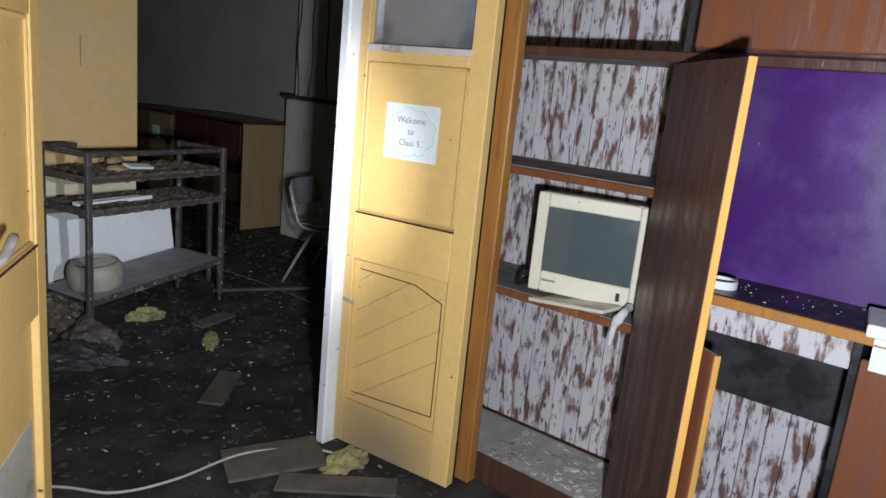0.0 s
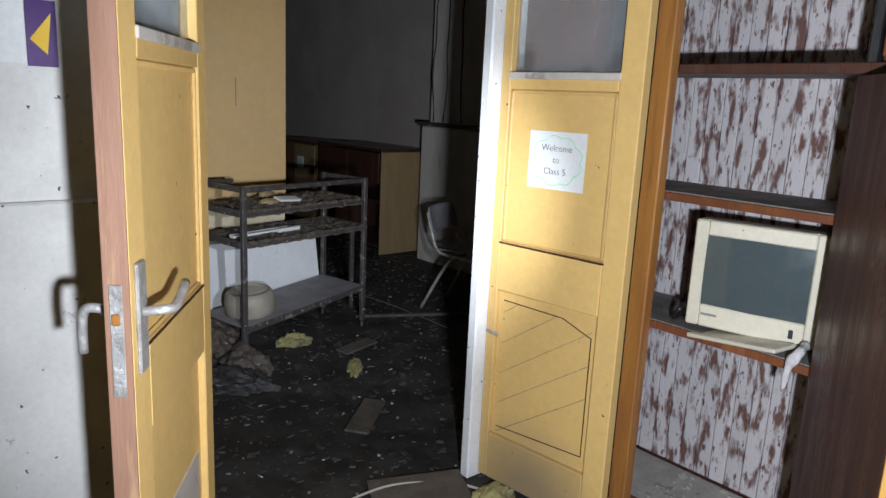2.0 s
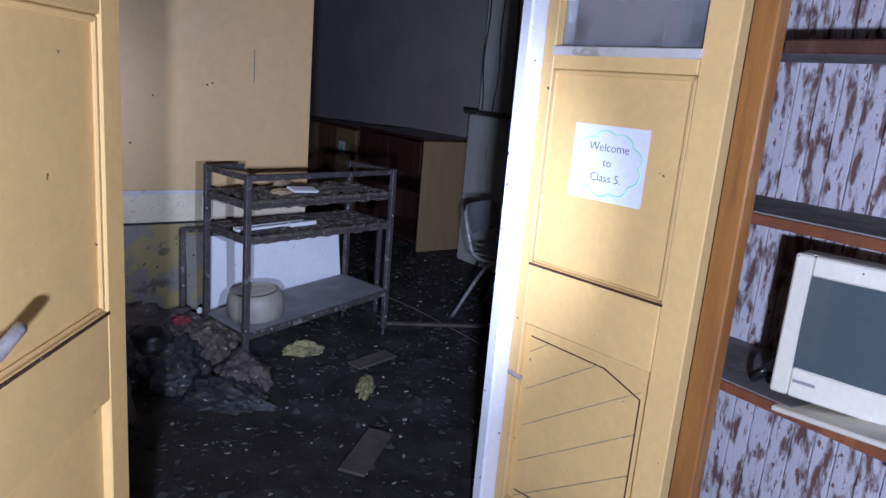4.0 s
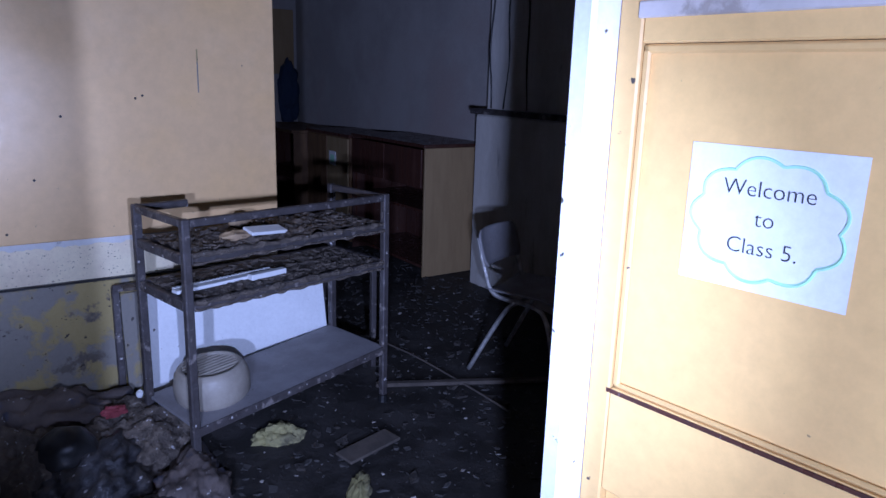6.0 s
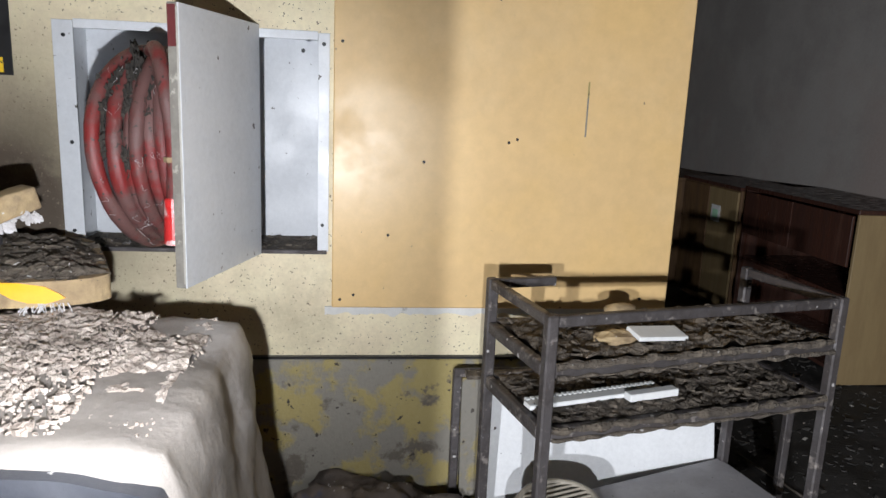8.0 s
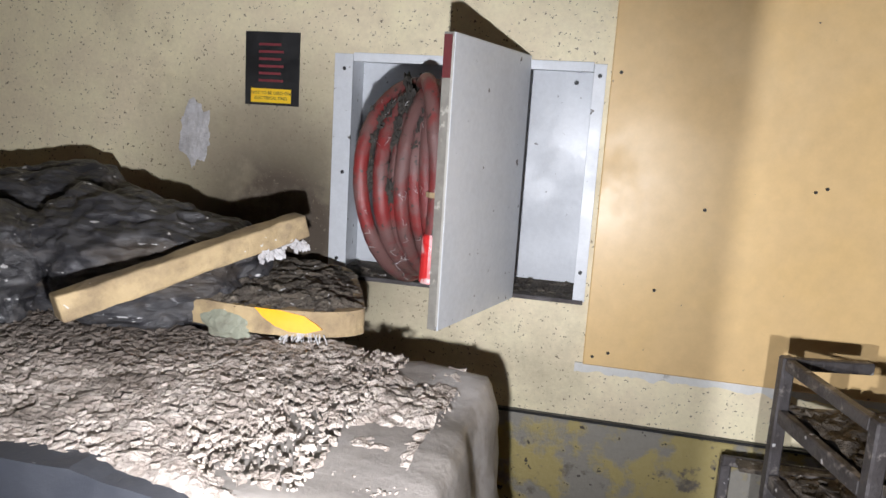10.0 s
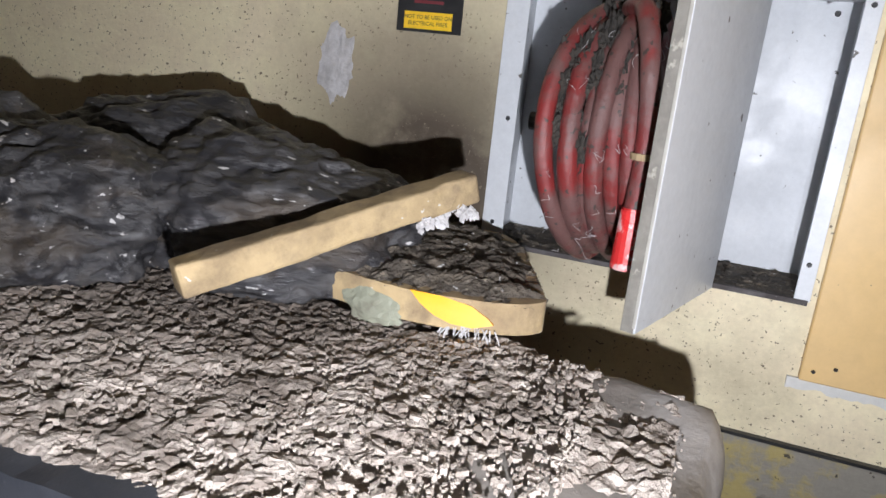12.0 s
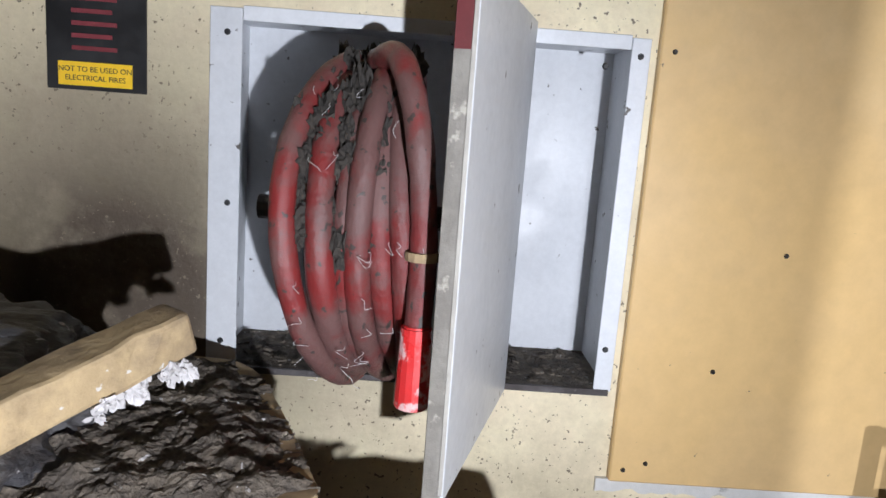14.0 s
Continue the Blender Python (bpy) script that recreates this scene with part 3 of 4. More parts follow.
desk = thing("desk_unit", pose(0, 0, 0), "built-in desk recess with purple back board", "desk")
part("back_board", box(XB - 0.06, XB - 0.04, 1.6, 2.955, 0.86, 1.478), M_PURPLE, desk, "plain purple display board")
part("worktop", box(XF - 0.01, XB - 0.061, 1.6, 2.955, 0.845, 0.868, 0.002), M_BLACK, desk)
part("front_edge", box(XF - 0.02, XF - 0.0105, 1.6, 2.955, 0.838, 0.866, 0.002), M_ORANGE, desk)
part("drawer_rail", box(XF - 0.008, XF + 0.01, 2.45, 2.955, 0.765, 0.837, 0.002), M_PEEL, desk)
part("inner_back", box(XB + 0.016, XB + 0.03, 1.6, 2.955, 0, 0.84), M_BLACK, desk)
# plain black sheet across the upper rear of the hollow, above the boards
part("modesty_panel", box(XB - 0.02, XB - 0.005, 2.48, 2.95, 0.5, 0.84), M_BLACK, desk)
boards(desk, XB, 2.48, 2.95, 0.1, 0.498)
part("floor_board", box(XF + 0.01, XB, 1.6, 2.955, 0.06, 0.1, 0.003), M_DUST, desk)
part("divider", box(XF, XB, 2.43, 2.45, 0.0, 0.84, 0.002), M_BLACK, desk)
part("cabinet_door", box(XF - 0.012, XF + 0.005, 1.95, 2.428, 0.1, 0.8, 0.003), M_REDWOOD, desk, "closed red-brown door")
small = part("small_door", box(0, 0.3, -0.008, 0.008, 0.1, 0.76, 0.002), M_REDWOOD, desk, m=pose(XF - 0.012, 2.95, 0, 0, 0, 236))
part("edge_strip", box(0.3005, 0.306, -0.008, 0.008, 0.1, 0.76, 0.001), M_ORANGEEDGE, small)

tape = thing("tape_roll", pose(-0.97, 2.8, 0.869), "roll of clear tape lying on the worktop", "tape")
bm = bmesh.new()
for r0, r1, z0, z1 in ((0.033, 0.043, 0.0, 0.022),):
    prof = [(r0, z0), (r1, z0), (r1, z1), (r0, z1)]
    rings = [[bm.verts.new((r * math.cos(a), r * math.sin(a), z)) for r, z in prof] for a in np.linspace(0, math.tau, 32, endpoint=False)]
    for i in range(32):
        for k in range(4):
            bm.faces.new((rings[i][k], rings[(i + 1) % 32][k], rings[(i + 1) % 32][(k + 1) % 4], rings[i][(k + 1) % 4]))
part("ring", bm, M_PAPER, tape)
for k, (x, y, a) in enumerate(((-1.0, 2.3, 8), (-0.93, 2.22, -14))):
    solid("paper_stack", box(-0.1, 0.1, -0.14, 0.14, 0, 0.03, 0.003), M_PAPER, "stack of white papers on the worktop", "papers", m=pose(x, y, 0.869, 0, 0, a))
solid("paper_sheet", box(-0.0015, 0, -0.16, 0.16, -0.09, 0, 0), M_PAPER, "white paper hanging over the worktop edge", "paper", m=pose(-1.071, 2.25, 0.868, 0, -6, 0))


# ---- monitor ----
def make_monitor():
    ob = thing("crt_monitor", pose(-0.985, 3.2, 0.728, 0, 0, -78), "yellowed CRT computer monitor with a grey screen", "monitor")
    w, h = 0.178, 0.315
    bm = bmesh.new()
    rings = []
    for y, sx, z0, z1 in ((0.0, w, 0.0, h), (0.06, w * 0.99, 0.0, h), (0.16, w * 0.8, 0.02, h * 0.9), (0.24, w * 0.62, 0.04, h * 0.78)):
        rings.append([bm.verts.new(p) for p in ((-sx, y, z0), (sx, y, z0), (sx, y, z1), (-sx, y, z1))])
    for a, b in zip(rings, rings[1:]):
        for k in range(4):
            bm.faces.new((a[k], a[(k + 1) % 4], b[(k + 1) % 4], b[k]))
    bm.faces.new(rings[0][::-1])
    bm.faces.new(rings[-1])
    bmesh.ops.bevel(bm, geom=bm.edges[:], offset=0.006, segments=2, affect="EDGES")
    part("case", bm, M_CRT, ob)
    for x0, x1, z0, z1 in ((-w, -0.142, 0, h), (0.142, w, 0, h), (-0.141, 0.141, 0.272, h), (-0.141, 0.141, 0, 0.066)):
        part("bezel", box(x0, x1, -0.014, 0.001, z0, z1, 0.004), M_CRT, ob)
    bm = bmesh.new()
    n = 12
    grid = [[bm.verts.new((-0.142 + 0.284 * i / n, -0.004 - 0.014 * (1 - ((i / n * 2 - 1) ** 2 + (j / n * 2 - 1) ** 2) / 2), 0.065 + 0.208 * j / n)) for i in range(n + 1)] for j in range(n + 1)]
    for j in range(n):
        for i in range(n):
            bm.faces.new((grid[j][i], grid[j][i + 1], grid[j + 1][i + 1], grid[j + 1][i]))
    part("screen", bm, M_SCREEN, ob, "bulging grey glass screen", smooth=True)
    part("button", box(0.105, 0.117, -0.017, -0.0145, 0.02, 0.045, 0.001), M_BLACK, ob)
    part("badge", box(-0.135, -0.09, -0.0155, -0.0145, 0.035, 0.042, 0), M_GREYBOARD, ob)


make_monitor()
solid("fallen_cover", box(-0.14, 0.14, -0.05, 0.05, 0, 0.012, 0.003), M_CRT, "cream plastic cover lying by the monitor", "cover", m=pose(-1.035, 3.2, 0.716, 0, 8, 82))
solid("rag_strip", tube(arc_smooth([(-0.99, 3.04, 0.745), (-1.05, 3.03, 0.74), (-1.066, 3.045, 0.7), (-1.068, 3.05, 0.64)], 6), 0.012, 7, wobble=0.7), M_LINT, "dirty pale cloth strip hanging off the shelf", "cloth", smooth=True)
solid("monitor_cable", tube(arc_smooth([(-0.82, 3.3, 0.73), (-0.93, 3.42, 0.725), (-1.0, 3.43, 0.722), (-1.02, 3.4, 0.76), (-0.95, 3.4, 0.78)], 6), 0.007, 6), M_BLACK, "coiled black cable on the shelf", "cable", smooth=True)
flake_thing("cupboard_litter", flakes(260, (-1.03, -0.76, 3.0, 3.47), lambda x, y: 0.102, 0.002, 0.02, 5), M_CHIP, "paint flakes on the cupboard floor", "litter")
flake_thing("worktop_litter", flakes(60, (-1.04, -0.82, 2.3, 2.94), lambda x, y: 0.869, 0.001, 0.006, 15), M_CHIP, "white flakes on the black worktop", "litter")

poster = thing("wall_poster", pose(-2.57, 4.036, 1.45), "small purple and yellow poster beside a white card", "poster")
part("card", box(-0.16, -0.03, -0.003, 0, -0.07, 0.06, 0), M_PAPER, poster)
part("picture", box(-0.028, 0.03, -0.003, 0, -0.075, 0.06, 0), M_PURPLE, poster)
bm = bmesh.new()
bm.faces.new([bm.verts.new(p) for p in ((-0.022, -0.0045, -0.02), (0.01, -0.0045, -0.05), (0.02, -0.0045, 0.035))])
part("shape", bm, M_SIGNY, poster)


# ---- trolley ----
TR = pose(-1.468, 5.492, 0, 0, 0, 12.0)
TL, TD = 0.87, 0.37


def make_trolley():
    ob = thing("trolley", TR, "three-tier dark steel trolley, rusty and covered in litter", "trolley")
    t = 0.028
    for x in (0, TL - t):
        for y, top in ((0, 0.89), (TD - t, 0.89)):
            part("leg", box(x, x + t, y, y + t, 0.03, top, 0.004), M_STEEL, ob)
            bm = bmesh.new()
            bmesh.ops.create_cone(bm, segments=12, radius1=0.022, radius2=0.018, depth=0.03, cap_ends=True, matrix=pose(x + t / 2, y + t / 2, 0.015))
            part("foot", bm, M_BLACK, ob)
    for z, h, open_ends in ((0.862, 0.026, 1), (0.74, 0.032, 0), (0.585, 0.034, 0)):
        for y in (0.002, TD - t + 0.002):
            if z == 0.862 and y > 0.1:
                part("rail", box(t, 0.2, y, y + 0.022, z, z + h, 0.003), M_STEEL, ob)
                continue
            part("rail", box(t + 0.001, TL - t - 0.001, y, y + 0.022, z, z + h, 0.003), M_STEEL, ob)
        for x in (0.002, TL - t + 0.002):
            part("rail", box(x, x + 0.022, t + 0.001, TD - t - 0.001, z, z + h, 0.003), M_STEEL, ob)
    for k, (z, y) in enumerate(((0.77, 0.004), (0.612, 0.004), (0.766, TD - 0.012), (0.744, -0.001), (0.59, -0.001))):
        pts = [(x, y + 0.004 * noise.noise(Vector((x * 30, k, 0))), z + 0.006 * noise.noise(Vector((x * 22, k, 4)))) for x in np.linspace(0.03, TL - 0.03, 60)]
        part("crust", tube(pts, 0.009 if k < 3 else 0.005, 7, wobble=1.0), M_DEBRIS, ob, "clinging crust of charred dirt")
    for z in (0.755, 0.6):
        part("tray", box(0.025, TL - 0.025, 0.025, TD - 0.025, z, z + 0.008, 0), M_STEEL, ob)
    low = part("lower_shelf", box(0.0, TL - 0.03, 0.004, TD - 0.004, -0.012, 0.0, 0.002), M_GREYBOARD, ob, "grey laminate lower shelf, sagging at one end", m=pose(0.015, 0, 0.178, 0, -5.0, 0))
    part("lip", box(0.0, TL - 0.03, -0.004, 0.0035, -0.03, 0.002, 0.002), M_STEEL, low)
    return ob


make_trolley()


def tray_litter(z, seed, amp):
    bm = bmesh.new()
    nx, ny = 70, 30
    g = [[bm.verts.new((0.028 + (TL - 0.056) * i / nx, 0.028 + (TD - 0.056) * j / ny, 0)) for i in range(nx + 1)] for j in range(ny + 1)]
    for r in g:
        for v in r:
            v.co.z = z + amp * (0.35 + 0.9 * abs(noise.fractal(Vector((v.co.x * 13, v.co.y * 13, seed)), 0.8, 2.2, 5)))
    for j in range(ny):
        for i in range(nx):
            bm.faces.new((g[j][i], g[j][i + 1], g[j + 1][i + 1], g[j + 1][i]))
    solid("tray_litter", bm, M_DEBRIS, "crust of charred litter on the trolley tray", "litter", kind="stuff", m=TR)
    ob = flake_thing("tray_flakes", flakes(300, (0.04, TL - 0.04, 0.04, TD - 0.04), lambda x, y: z + amp * 0.7, 0.003, 0.024, seed), M_DEBRIS, "brown and pale scraps on the trolley tray", "litter")
    ob.matrix_basis = TR


tray_litter(0.764, 3, 0.022)
tray_litter(0.609, 8, 0.016)
solid("paper_scrap", box(-0.075, 0.075, -0.03, 0.03, 0, 0.012, 0.002), M_PAPER, "folded white paper on the top tray", "paper", m=TR @ pose(0.36, 0.1, 0.79, 12, 4, 3))
solid("foam_scrap", lump(0.06, 0.035, 0.02, 0.35, 2, 4, 3), M_FOAM, "torn tan foam scrap on the top tray", "foam", m=TR @ pose(0.26, 0.12, 0.785))
solid("pale_lump", lump(0.05, 0.03, 0.022, 0.2, 2, 9, 3), M_FOAM, "pale rounded lump at the back of the tray", "lump", m=TR @ pose(0.38, 0.3, 0.795), smooth=True)
keys = thing("keyboard_strip", TR @ pose(0.02, 0.1, 0.622, 0, 0, 3), "broken white keyboard strip with small teeth", "keyboard")
part("strip", box(0, 0.4, 0, 0.035, 0.0, 0.012, 0.002), M_PAPER, keys)
part("strip_end", box(0.27, 0.42, -0.03, -0.001, 0.0, 0.02, 0.002), M_PAPER, keys)
for k in range(26):
    part("key", box(0.01 + k * 0.015, 0.02 + k * 0.015, 0.036, 0.05, 0.0, 0.014, 0.001), M_PAPER, keys)


def make_fan_heater():
    ob = thing("fan_heater", pose(-1.335, 5.7, 0.19, 0, -5, 12), "dirty cream round fan heater with a grille on top", "heater")
    bm = bmesh.new()
    prof = [(0.0, 0.0), (0.118, 0.0), (0.132, 0.02), (0.134, 0.07), (0.126, 0.105), (0.112, 0.125), (0.1, 0.128), (0.096, 0.12), (0.096, 0.08), (0.0, 0.08)]
    rings = [[bm.verts.new((r * math.cos(a), r * math.sin(a), z)) for r, z in prof[1:-1]] for a in np.linspace(0, math.tau, 40, endpoint=False)]
    for i in range(40):
        for k in range(len(prof) - 3):
            bm.faces.new((rings[i][k], rings[(i + 1) % 40][k], rings[(i + 1) % 40][k + 1], rings[i][k + 1]))
    part("case", bm, M_HEATER, ob, smooth=True)
    bm = bmesh.new()
    bmesh.ops.create_circle(bm, cap_ends=True, segments=32, radius=0.1, matrix=pose(0, 0, 0.085))
    part("inside", bm, M_BLACK, ob)
    for k in range(-4, 5):
        c = k * 0.021
        r = math.sqrt(0.099 ** 2 - c * c)
        part("grille_bar", box(-r, r, c - 0.0025, c + 0.0025, 0.112, 0.122, 0.001), M_HEATER, ob)
        if k % 2 == 0:
            part("grille_bar", box(c - 0.002, c + 0.002, -r, r, 0.108, 0.1115, 0.0005), M_HEATER, ob)


make_fan_heater()

table = thing("low_table", pose(0, 0, 0), "low dark steel-framed table behind the trolley", "table")
for x, y in ((-1.59, 6.06), (-0.62, 6.3), (-0.5, 6.02)):
    part("leg", box(x, x + 0.026, y, y + 0.026, 0, 0.54, 0.003), M_STEEL, table)
part("apron", box(-1.59, -0.95, 6.045, 6.058, 0.525, 0.553, 0.003), M_STEEL, table)
part("tabletop", box(-1.56, -0.95, 5.99, 6.044, 0.54, 0.552, 0.002), M_DEBRIS, table)
solid("leaning_whiteboard", box(0, 0.76, 0, 0.012, 0, 0.4, 0.002), M_WHITE, "plain white panel leaning behind the trolley", "panel", m=pose(-1.48, 6.01, 0.1, -12, 0, 0))
solid("wall_scrap", box(0, 0.09, 0, 0.008, 0, 0.42, 0.002), M_DADO, "mottled strip of board leaning on the wall", "board", m=pose(-1.56, 6.03, 0.09, -8, 0, 0))


# ---- far end ----
cab = thing("school_cabinet", pose(0, 0, 0), "low tan cabinet with dark open front", "cabinet")
part("end_panel", box(0.56, 1.09, 7.2, 7.22, 0.0, 0.89, 0.003), M_CABTAN, cab, "tan end panel")
part("top", box(0.55, 1.095, 7.195, 8.25, 0.891, 0.915, 0.003), M_BROWN, cab)
part("back", box(1.06, 1.09, 7.221, 8.25, 0.0, 0.89), M_BROWN, cab)
part("end_panel", box(0.56, 1.059, 8.23, 8.25, 0.0, 0.89, 0.003), M_BROWN, cab)
for z in (0.06, 0.45):
    part("shelf", box(0.565, 1.059, 7.221, 8.229, z, z + 0.02, 0.002), M_BROWN, cab)
part("door", box(0.545, 0.559, 7.23, 7.72, 0.62, 0.88, 0.002), M_BROWN, cab)
part("door", box(0.545, 0.559, 7.73, 8.22, 0.62, 0.88, 0.002), M_BROWN, cab)
cab2 = thing("school_cabinet", pose(0, 0, 0), "brown wooden cabinet with a green and white sticker", "cabinet")
part("body", box(0.62, 1.09, 8.4, 9.2, 0.0, 0.86, 0.004), M_CABBROWN, cab2)
part("top", box(0.6, 1.095, 8.38, 9.22, 0.861, 0.885, 0.003), M_BROWN, cab2)
part("door", box(0.604, 0.619, 8.41, 8.79, 0.05, 0.85, 0.003), M_CABTAN, cab2)
part("door", box(0.604, 0.619, 8.8, 9.19, 0.05, 0.85, 0.003), M_CABBROWN, cab2)
part("sticker", box(0.6, 0.6035, 8.62, 8.74, 0.615, 0.73), M_PAPER, cab2, "white sticker")
part("sticker_mark", box(0.598, 0.5995, 8.645, 8.715, 0.64, 0.7), M_GREEN, cab2, "green square mark")
cab3 = thing("school_cabinet", pose(0, 0, 0), "dark brown open cabinet at the far end", "cabinet")
part("top", box(0.5, 1.095, 9.3, 10.5, 0.83, 0.855, 0.003), M_CABBROWN, cab3)
part("back", box(1.06, 1.09, 9.3, 10.5, 0, 0.829), M_BROWN, cab3)
part("end_panel", box(0.52, 1.059, 9.3, 9.32, 0, 0.829, 0.002), M_CABBROWN, cab3)
part("end_panel", box(0.52, 1.059, 10.48, 10.5, 0, 0.829, 0.002), M_BROWN, cab3)
part("shelf", box(0.53, 1.059, 9.321, 10.479, 0.4, 0.42, 0.002), M_BROWN, cab3)
solid("wooden_panel", box(0.7, 1.06, 10.52, 10.549, 1.35, 2.0, 0.004), M_CABTAN, "orange-brown wooden panel on the far wall", "panel")
solid("hanging_coat", lump(0.12, 0.05, 0.3, 0.3, 2.2, 12, 4), M_BLUE, "dark blue cloth hanging on the far wall", "coat", m=pose(0.98, 10.5, 1.16), smooth=True)


def make_chair():
    ob = thing("school_chair", pose(0.13, 5.62, 0, 0, 0, -158), "grey plastic school chair with bent metal legs", "chair")
    # local: seat faces +y, backrest at -y

    def sheet(fn, nu, nv, th):
        bm = bmesh.new()
        g = [[bm.verts.new(fn(i / nu, j / nv)) for i in range(nu + 1)] for j in range(nv + 1)]
        for j in range(nv):
            for i in range(nu):
                bm.faces.new((g[j][i], g[j][i + 1], g[j + 1][i + 1], g[j + 1][i]))
        bmesh.ops.recalc_face_normals(bm, faces=bm.faces[:])
        bmesh.ops.solidify(bm, geom=bm.faces[:], thickness=th)
        return bm
    part("seat", sheet(lambda u, v: Vector(((u - 0.5) * 0.37 * (1 - 0.12 * abs(2 * v - 1) ** 4), (v - 0.45) * 0.36, 0.4 + 0.02 * (2 * u - 1) ** 2 - 0.03 * max(0, v - 0.8) * 4)), 14, 14, 0.008), M_GREYBOARD, ob, smooth=True)
    part("backrest", sheet(lambda u, v: Vector(((u - 0.5) * 0.36 * (1 - 0.15 * abs(2 * v - 1) ** 4), -0.19 - 0.05 * v + 0.03 * (2 * u - 1) ** 2, 0.51 + 0.165 * v)), 14, 10, 0.008), M_GREYBOARD, ob, smooth=True)
    for s in (-1, 1):
        part("leg", tube(arc_smooth([(s * 0.15, -0.215, 0.64), (s * 0.16, -0.17, 0.5), (s * 0.16, -0.11, 0.39), (s * 0.16, 0.08, 0.37), (s * 0.17, 0.16, 0.3), (s * 0.19, 0.23, 0.01)], 6), 0.011, 8), M_CHROME, ob, smooth=True)
        part("leg", tube(arc_smooth([(s * 0.16, 0.06, 0.372), (s * 0.165, -0.04, 0.34), (s * 0.185, -0.22, 0.01)], 6), 0.011, 8), M_CHROME, ob, smooth=True)
    part("brace", tube([(-0.16, 0.0, 0.37), (0.16, 0.0, 0.37)], 0.009, 8), M_CHROME, ob)


make_chair()


# ---- hose cabinet ----
def make_hose_cabinet():
    X0, X1, Z0, Z1, XH = -2.712, -1.98, 0.893, 1.52, -2.172
    ob = thing("hose_cabinet", pose(0, 0, 0), "white metal fire hose cabinet in the wall, door open", "cabinet")
    e, dep = 0.004, 0.22
    part("back", box(X0 + e, X1 - e, W + dep, W + dep + 0.004, Z0 + e, Z1 - e), M_NICHE, ob)
    part("side", box(X0 + 0.001, X0 + e, W + 0.001, W + dep, Z0 + e, Z1 - e), M_NICHE, ob)
    part("side", box(X1 - e, X1 - 0.001, W + 0.001, W + dep, Z0 + e, Z1 - e), M_NICHE, ob)
    part("base", box(X0 + 0.001, X1 - 0.001, W + 0.001, W + dep, Z0 + 0.001, Z0 + e), M_DEBRIS, ob, "dirt-covered base")
    part("top", box(X0 + 0.001, X1 - 0.001, W + 0.001, W + dep, Z1 - e, Z1 - 0.001), M_NICHE, ob)
    # front flanges
    part("flange", box(X0 - 0.004, X0 + 0.05, W - 0.004, W + 0.0005, Z0, Z1, 0.001), M_NICHE, ob)
    part("flange", box(X1 - 0.028, X1 + 0.004, W - 0.004, W + 0.0005, Z0, Z1, 0.001), M_NICHE, ob)
    part("flange", box(X0 + 0.051, X1 - 0.029, W - 0.004, W + 0.0005, Z1 - 0.02, Z1 + 0.004, 0.001), M_NICHE, ob)
    part("lip", box(X0 + 0.02, X1, W - 0.006, W + 0.001, Z0 - 0.008, Z0 + 0.004, 0.001), M_STEEL, ob)
    for x, z in ((X0 + 0.022, Z0 + 0.05), (X0 + 0.025, Z1 - 0.04), (X1 - 0.014, Z0 + 0.08), (X1 - 0.012, Z1 - 0.03), (X0 + 0.03, Z0 + 0.3), (X1 - 0.07, Z1 - 0.05)):
        bm = bmesh.new()
        bmesh.ops.create_cone(bm, segments=8, radius1=0.006, radius2=0.004, depth=0.005, cap_ends=True, matrix=pose(x, W - 0.006, z, 90, 0, 0))
        part("rivet", bm, M_BLACK, ob)
    # the open door plate, with folded edges
    way = Vector((-2.29 - XH, 5.725 - W, 0))
    L = way.length
    d = part("door", box(0, L, -0.002, 0.002, 0, 0.65, 0.001), M_NICHE, ob, "open white metal door", m=pose(XH, W - 0.003, 0.884, 0, 0, math.degrees(math.atan2(way.y, way.x))))
    part("door_lip", box(L - 0.003, L, -0.026, -0.0021, 0, 0.65, 0.001), M_LIP, d, "folded grey-brown door edge")
    part("worn_edge", box(L + 0.0003, L + 0.0015, -0.0045, 0.001, 0.01, 0.64, 0.0005), M_CABLE, d, "worn cream paint along the fold")
    part("door_lip", box(0.02, L - 0.004, -0.022, -0.0021, 0.647, 0.65, 0.0005), M_NICHE, d)
    part("red_label", box(L + 0.0002, L + 0.001, -0.025, -0.005, 0.555, 0.645), M_MAROON, d, "faded red label corner")
    return ob


make_hose_cabinet()


